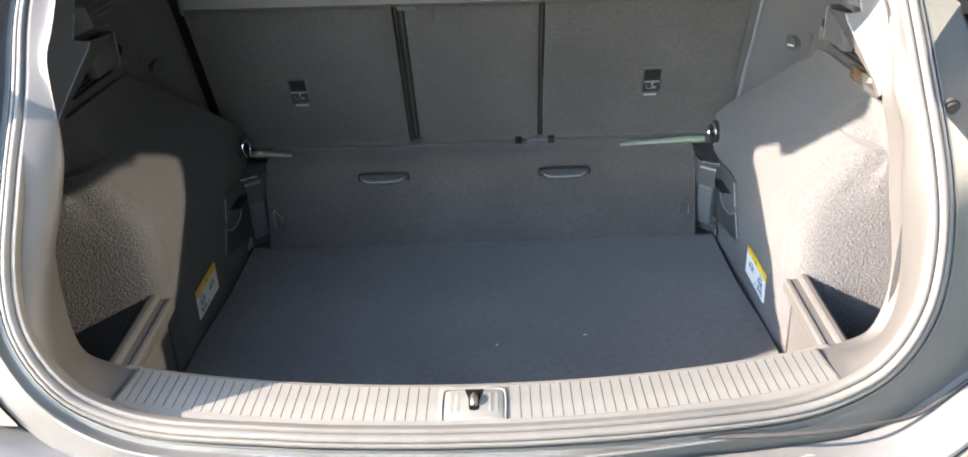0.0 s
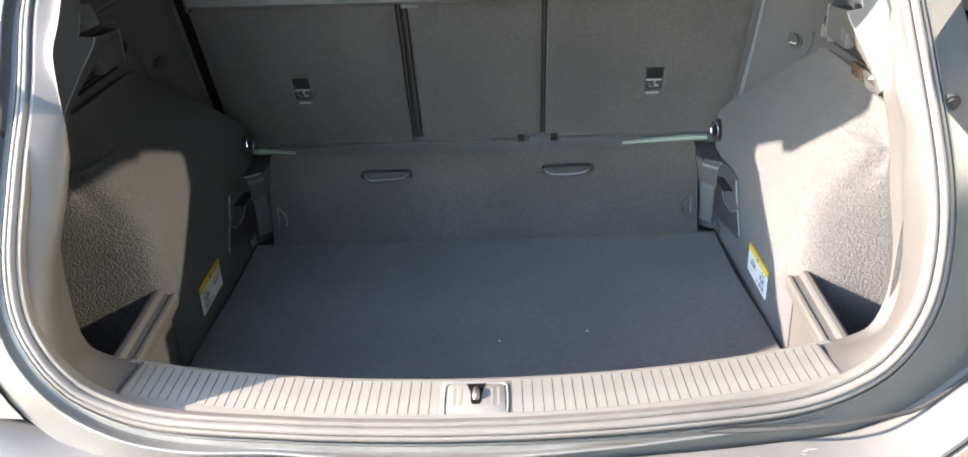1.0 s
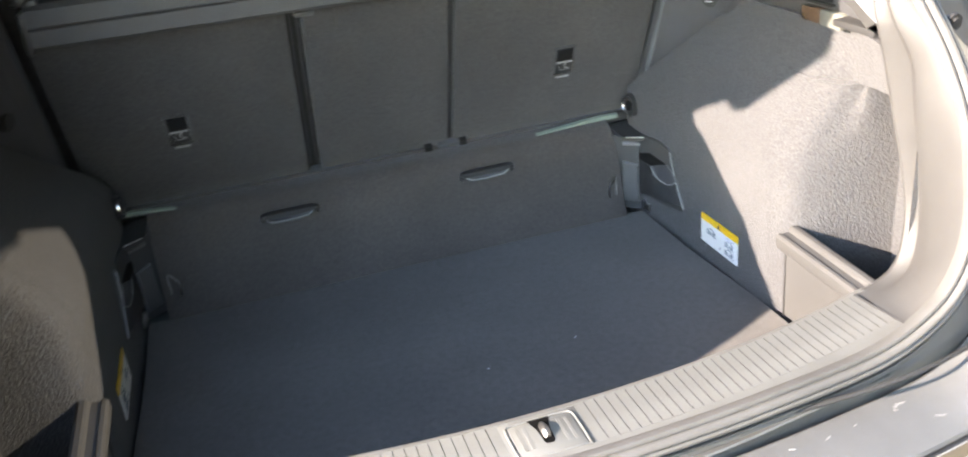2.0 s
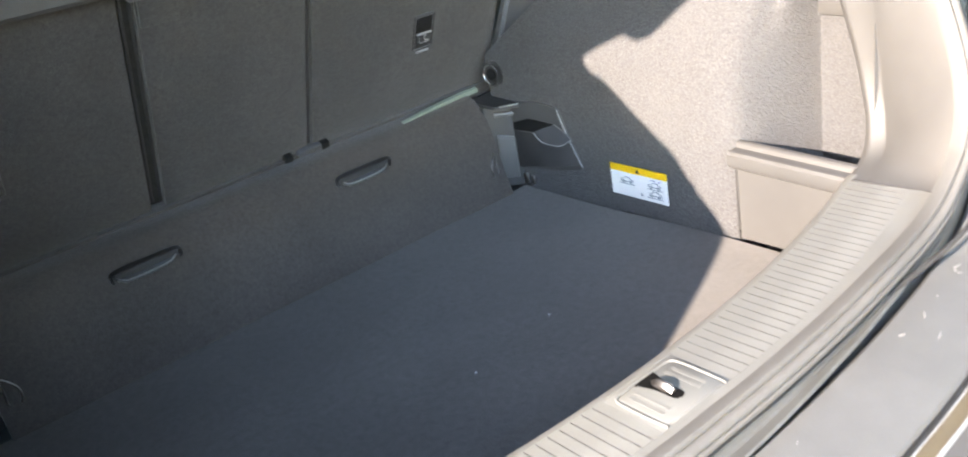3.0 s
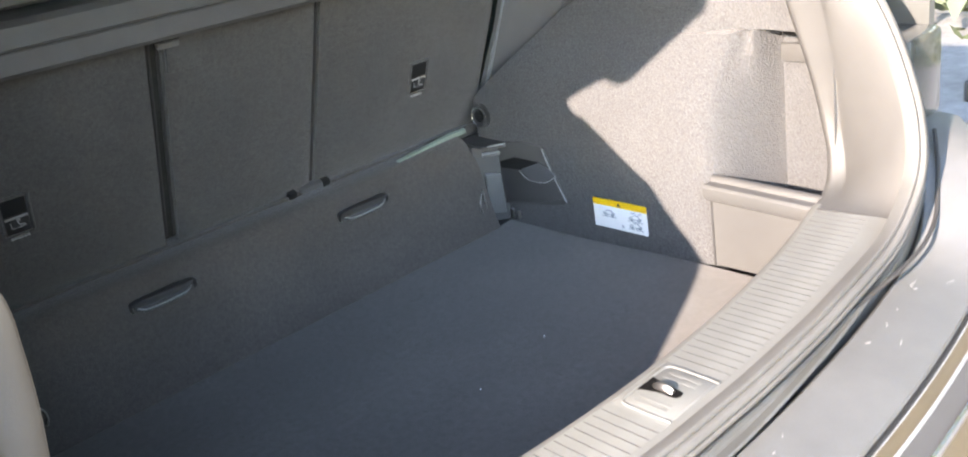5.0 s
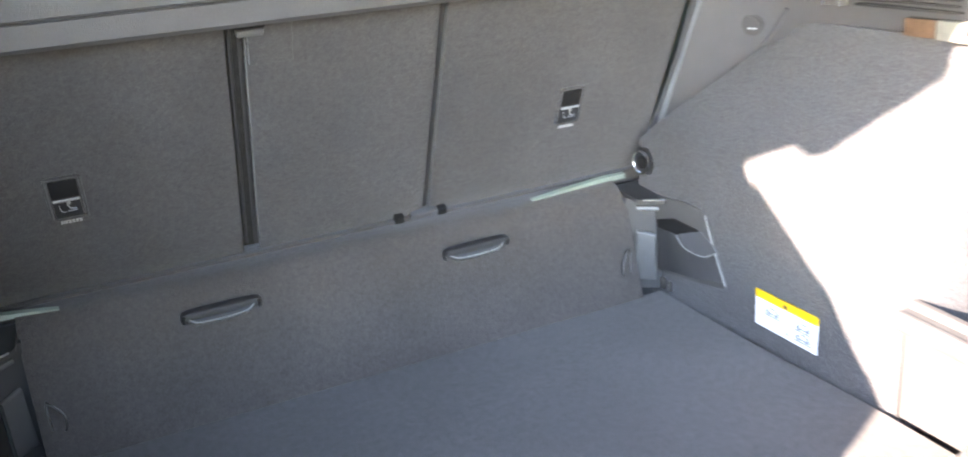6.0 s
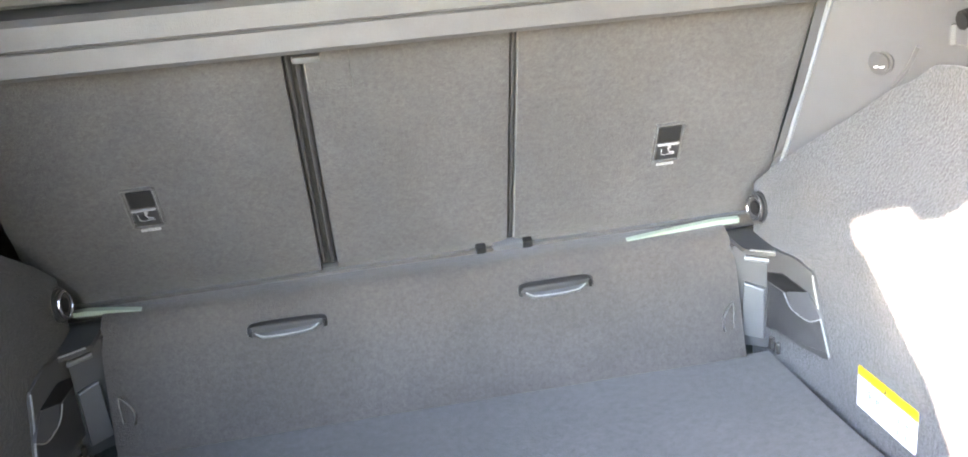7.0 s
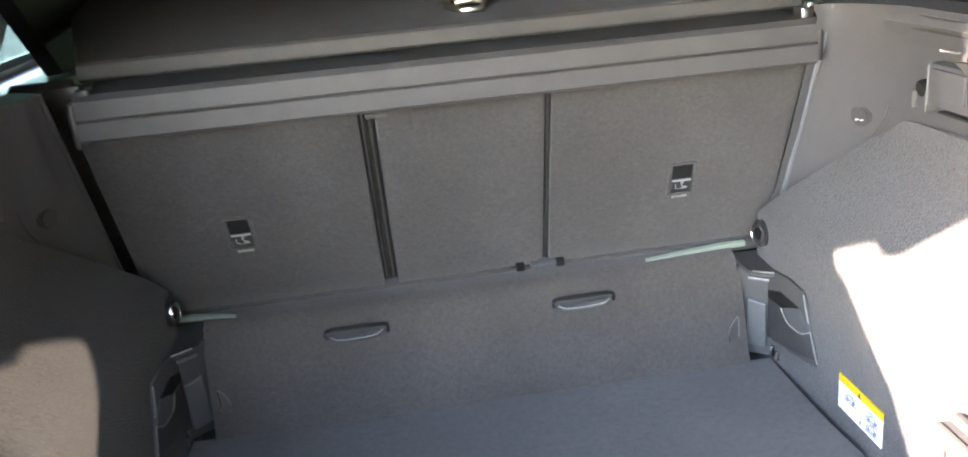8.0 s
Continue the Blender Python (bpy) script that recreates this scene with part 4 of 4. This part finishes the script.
prof = [(0.170, 0.752), (0.115, 0.760), (0.1025, 0.772), (0.0985, 0.789), (0.0955, 0.7965), (0.0915, 0.7990), (0.087, 0.7978), (0.045, 0.797), (0.006, 0.791), (0.001, 0.789), (-0.001, 0.784)]
bx = [-0.86 + 1.72 * i / 70 for i in range(71)]


def bumper_rows(prof):
    return [[(x, bumper_y(x) + y - (0.008 * smooth(0.0, 0.10, -x) * (1 - smooth(0.25, 0.38, -x)) if y > 0.08 else 0.0), z + (0.10 if x > 0 else 0.06) * smooth(0.48, 0.80, abs(x))) for y, z in prof] for x in bx]


bumper = part("bumper", loft(bumper_rows(prof)), DUSTY, car, "dusty light grey bumper top", 40)
part("bumper_groove", loft(bumper_rows([(-0.001, 0.784), (-0.0015, 0.780), (-0.006, 0.779)])), DARK_PLASTIC, bumper, "dark shadow groove", 40)
part("bumper_bead", loft(bumper_rows([(-0.006, 0.779), (-0.0062, 0.7806), (-0.0078, 0.7808), (-0.0080, 0.7800)])), PALE_EDGE, bumper, "thin pale edge line", 40)
part("bumper_step", loft(bumper_rows([(-0.0080, 0.7800), (-0.010, 0.7798), (-0.014, 0.7775), (-0.020, 0.773)])), TAN_REFLECTION, bumper, "bumper strip painted with a warm reflection", 40)
# pale grey stands in for a bright reflected line
part("bumper_line", loft(bumper_rows([(-0.020, 0.773), (-0.0205, 0.7745), (-0.0235, 0.774), (-0.024, 0.772)])), PALE_EDGE, bumper, "thin pale edge line", 40)
# darker plastic paints in the shade of a steeper band
part("bumper_band", loft(bumper_rows([(-0.024, 0.772), (-0.032, 0.769), (-0.045, 0.763), (-0.046, 0.762)])), TRIM_PLASTIC, bumper, "grey step band", 40)
part("lip_bead", loft(bumper_rows([(-0.046, 0.762), (-0.0465, 0.766), (-0.050, 0.765), (-0.052, 0.759)])), CHROME, bumper, "thin bright bead", 40)
part("bumper_lip", loft(bumper_rows([(-0.052, 0.759), (-0.058, 0.757), (-0.070, 0.748), (-0.076, 0.738)])), TAN_REFLECTION, bumper, "lower lip painted with a warm reflection", 40)
part("bumper_apron", loft(bumper_rows([(-0.076, 0.738), (-0.086, 0.73), (-0.095, 0.62), (-0.08, 0.50), (-0.02, 0.36), (0.05, 0.28), (0.3, 0.26)])), PAINT, bumper, "", 40)

# added dark tube paints the shade of the open bumper gap
gap_path = [(0.25, 0.950, 0.8240), (0.36, 0.9415, 0.8300), (0.42, 0.9400, 0.8325), (0.479, 0.944, 0.8340), (0.535, 0.956, 0.8330), (0.587, 0.971, 0.8335), (0.635, 0.990, 0.850), (0.690, 1.014, 0.875), (0.75, 1.045, 0.902)]
part("bumper_gap_line", tube(resample(curve(gap_path, 5), 30), 0.0030, 8), GAP, bumper, "dark joint between bumper and body")

rng = random.Random(5)
for k in range(10):
    x, y = rng.uniform(0.0, 0.48), 0.072 - 0.05 * rng.random() ** 1.6
    a, n = rng.uniform(-0.6, 0.6), rng.uniform(0.0025, 0.008)
    z = 0.791 + 0.006 * min((y - 0.006) / 0.039, 1) + 0.0015 * max((y - 0.045) / 0.033, 0) + 0.10 * smooth(0.48, 0.80, abs(x)) + 0.0006
    c0 = Vector((x, bumper_y(x) + y, z))
    d0, d1 = Vector((math.cos(a), math.sin(a), 0)) * n, Vector((-math.sin(a), math.cos(a), 0)) * rng.uniform(0.0004, 0.0012)
    part("scuff", slab([[c0 - d0, c0 - d1, c0 + d0 * 0.3 - d1], [c0 - d0 + d1, c0 + d1, c0 + d0]], 0.0008, (0, 0, -1)), CHALK, bumper, "white scuff mark")
for s in (1, -1):
    # quarter panel, pillar flank, roof side and lamp
    edge = [p - w * 0.085 - b * (0.052 if s > 0 else 0.030) for p, w, b in frames(rim_line(s), False)]
    edge = resample(edge[26:-20], 40)
    rows = []
    for p in edge:
        o = Vector((0.86 - 0.24 * smooth(1.0, 1.6, p.z), p.y + 0.10, p.z))
        puff = 0.02 if s < 0 else 0.0
        rows.append([p, p.lerp(o, 0.25) + Vector((0.0, -puff, 0)), p.lerp(o, 0.6) + Vector((0.0, -0.75 * puff, 0)), o + Vector((-0.012, -0.01, 0)), o + Vector((0.0, 0.03, 0)), Vector((o.x + 0.01, 1.95, p.z))])
    part("rear_quarter", side(loft(rows), s), PAINT, car, "", 40)
    part("side_panel", side(slab([[(0.87, y, z) for y in (1.1, 1.5, 1.95, 2.6, 3.6, 5.2)] for z in (0.30, 0.6, 0.9, 1.1)] + [[(0.84, y, 1.25) for y in (1.1, 1.5, 1.95, 2.6, 3.6, 5.2)]] + [[(0.80, y, 1.33) for y in (1.1, 1.5, 1.95, 2.6, 3.6, 5.2)]], 0.02, (-1, 0, 0)), s), PAINT, car, "", 40)
    part("belt_ledge", side(slab([[(x, y, z) for y in (1.30, 1.95, 4.3)] for x, z in ((0.60, 1.318), (0.80, 1.300))], 0.02, (0, 0, -1)), s), DARK_PLASTIC, car)
    part("lamp_unit", side(block((0.735, 1.075, 0.90), (0.85, 1.25, 1.045), 0.012), s), SMOKED, car, "smoked tail lamp housing")
    part("stop_buffer", side(disc((0.638, 1.135, 1.205), (0.1, -1, -0.25), 0.0125, 0.014, 0.004), s), BUFFER, car, "round rubber stop buffer")
    # quarter window: frame posts and pane
    part("window_post", side(slab([[(0.655, 1.700, 1.56), (0.655, 2.75, 1.56)], [(0.668, 2.012, 1.30), (0.668, 2.75, 1.30)]], 0.03, (-1, 0, 0)), s), SHADE, car, "black window post")
    part("window_post", side(slab([[(0.64, 1.40, 1.50), (0.68, 1.52, 1.50)], [(0.70, 1.28, 1.33), (0.735, 1.42, 1.33)]], 0.03, (-1, 0, 0)), s), PILLAR_PLASTIC, car)
    pane = part("quarter_pane", side(slab([[(0.685, 1.45, 1.52), (0.70, 3.6, 1.52)], [(0.745, 1.36, 1.325), (0.76, 4.2, 1.325)]], 0.004, (-1, 0, 0)), s), TINTED, car, "dark tinted side window")
    part("roof_side", side(slab([[(0.72, y, 1.48) for y in (1.40, 1.9, 2.6, 3.6)], [(0.64, y, 1.69) for y in (1.36, 1.9, 2.6, 3.6)]], 0.03, (-1, 0, 0)), s), PAINT, car)
part("roof", slab([[(x, 1.215 + 0.35 * abs(x) ** 2, 1.70 - 0.06 * x * x) for x in (-0.66, -0.4, 0, 0.4, 0.66)], [(x, 2.4, 1.72 - 0.06 * x * x) for x in (-0.66, -0.4, 0, 0.4, 0.66)], [(x, 3.6, 1.60 - 0.06 * x * x) for x in (-0.66, -0.4, 0, 0.4, 0.66)]], 0.03, (0, 0, -1)), PAINT, car, "", 40)
part("headliner", slab([[(x, 1.46, 1.565) for x in (-0.66, 0, 0.66)], [(x, 3.6, 1.565) for x in (-0.70, 0, 0.70)]], 0.01, (0, 0, -1)), HEADLINER, car, "pale fabric headliner", 40)
part("front_bulkhead", block((-0.86, 4.26, 0.3), (0.86, 4.30, 1.20), 0), DARK_PLASTIC, car)
part("underbody", block((-0.86, 1.0, 0.25), (0.86, 5.2, 0.30), 0), DARK_PLASTIC, car)
part("windscreen", slab([[(x, 3.58, 1.62) for x in (-0.66, 0, 0.66)], [(x, 4.32, 1.16) for x in (-0.80, 0, 0.80)]], 0.005, (0, 0, -1)), TINTED, car, "tinted windscreen")
part("bonnet", slab([[(x, y, z - 0.05 * x * x) for x in (-0.86, -0.4, 0, 0.4, 0.86)] for y, z in ((4.28, 1.16), (4.8, 1.10), (5.15, 0.98), (5.22, 0.8), (5.2, 0.3))], 0.02, (0, 0, -1)), PAINT, car, "", 40)
for s in (1, -1):
    for y in (1.92, 4.55):
        wheel = part("wheel", side(disc((0.80, y, 0.34), (1, 0, 0), 0.34, 0.21, 0.03, 40), s), BUFFER, car, "black tyre")
        part("rim", side(disc((0.89, y, 0.34), (1, 0, 0), 0.22, 0.05, 0.012, 32), s), STEEL, wheel, "alloy rim")
# unseen cheeks, their outlines cut so the cast shadows fall as wanted
for s in (1, -1):
    cheek = [(1.42, 1.455), (1.36, 1.462), (1.32, 1.487), (1.27, 1.514), (1.238, 1.504), (1.210, 1.515), (1.150, 1.583), (1.086, 1.648), (1.084, 1.664), (1.140, 1.742), (1.180, 1.790), (1.42, 1.790)]
    if s > 0:
        # right outline only crops the reflected light on the left lining
        cheek = [(1.42, 1.437), (1.36, 1.444), (1.32, 1.469), (1.27, 1.494), (1.238, 1.492), (1.210, 1.501), (1.150, 1.505), (1.090, 1.507), (1.040, 1.522), (1.030, 1.590), (1.025, 1.660), (1.050, 1.740), (1.120, 1.790), (1.42, 1.790)]
    part("shadow_cheek", side(loft([[(x, y, z) for y, z in cheek] for x in (0.628, 0.652)], closed=True, caps=True), s), PAINT, car, "unseen cheek cut to shape the shadows on the side linings", 30)
# raised tailgate, hinged at the roof's rear edge
tg = []
for k in range(9):
    s = k / 8
    tg.append([(x, 1.13 - 1.05 * s + 0.15 * x * x * (1 - s), 1.84 + 0.45 * s - 0.05 * (x / 0.6) ** 2 + 0.06 * math.sin(s * 3.0)) for x in [-0.60 + 1.2 * i / 12 for i in range(13)]])
part("tailgate", slab(tg, 0.06, (0, 0, -1)), PAINT, car, "raised tailgate", 40)

# ---- ribs of the sill, piece by piece ----
rib_bm = block((-0.0065, -0.0355, -0.003), (0.0065, 0.0412, 0.0005), 0, None, 1)
rib_bm.normal_update()
# side faces take the dark joint colour: painted groove shade and dirt
for f in rib_bm.faces:
    f.material_index = 1 if abs(f.normal.x) > 0.5 else 0
rib_me = bpy.data.meshes.new("rib")
rib_bm.to_mesh(rib_me)
rib_bm.free()
rib_me.materials.append(SILL_PLASTIC)
rib_me.materials.append(GAP)
for i in range(-35, 36):
    x = i * 0.0141
    if abs(x) < 0.049:
        continue
    rib = new("rib", rib_me)
    rib.parent = sill
    rib.matrix_basis = Matrix.Translation(Vector((x, 1.0 + sill_bow(x), 0.8492 + 0.0048 * abs(x / 0.5) ** 4)) - sill.location) @ Matrix.Rotation(x * 0.06, 4, "Z") @ Matrix.Rotation(-math.atan(0.0384 * (x / 0.5) ** 3), 4, "Y")


# ---- hedge, post and unseen trees that block sky light ----
def leaf_mass(name, label, category, count, lo, hi, size, lumps):
    rng = np.random.default_rng(7)
    lo, hi = np.array(lo), np.array(hi)
    mid = lo + rng.random((lumps, 3)) * (hi - lo)
    pick = mid[rng.integers(0, lumps, count)]
    spread = (hi - lo) * np.array([0.35, 0.06, 0.22])
    at = np.clip(pick + rng.normal(0, 1, (count, 3)) * spread, lo, hi)
    u = rng.normal(0, 1, (count, 3))
    u /= np.linalg.norm(u, axis=1)[:, None]
    w = np.cross(u, rng.normal(0, 1, (count, 3)))
    w /= np.linalg.norm(w, axis=1)[:, None]
    s = size * (0.6 + 0.8 * rng.random((count, 1)))
    pts = np.stack([at - u * s, at - w * s * 0.5, at + u * s, at + w * s * 0.5], 1).reshape(-1, 3)
    me = bpy.data.meshes.new(name)
    me.from_pydata(pts.tolist(), [], [(4 * i, 4 * i + 1, 4 * i + 2, 4 * i + 3) for i in range(count)])
    me.materials.append(LEAVES)
    tagged(new(name, me), label, category, kind="stuff")


leaf_mass("hedge", "dark green clipped hedge beyond the parking space", "hedge", 9000, (4.75, -9, 0.0), (5.7, 14, 1.7), 0.09, 160)
# unseen crowns, added to keep sky light off the left interior
leaf_mass("unseen_tree_row", "unseen dark green tree crowns added to block the sky", "trees", 26000, (6.2, -16, 1.0), (9.5, 17, 10.5), 0.26, 170)

# unseen too, added to cut the sky at the rear right
leaf_mass("unseen_tree_group", "unseen dark green trees added behind the car to block sky", "trees", 18000, (0.7, -11, 0.0), (9.0, -7.5, 7.2), 0.24, 120)
post = thing("bollard", "grey plastic bollard with a dark foot on the ground", "bollard", at=(3.75, 2.02, 0))
part("shaft", block((3.69, 1.96, 0.10), (3.81, 2.08, 0.46), 0.012), POST, post, "grey plastic shaft")
part("foot", block((3.64, 1.91, 0.0), (3.86, 2.13, 0.10), 0.015), GAP, post, "dark rubber foot")
part("band", block((3.686, 1.956, 0.36), (3.814, 2.084, 0.40), 0.004), PRINT, post, "pale reflective band")
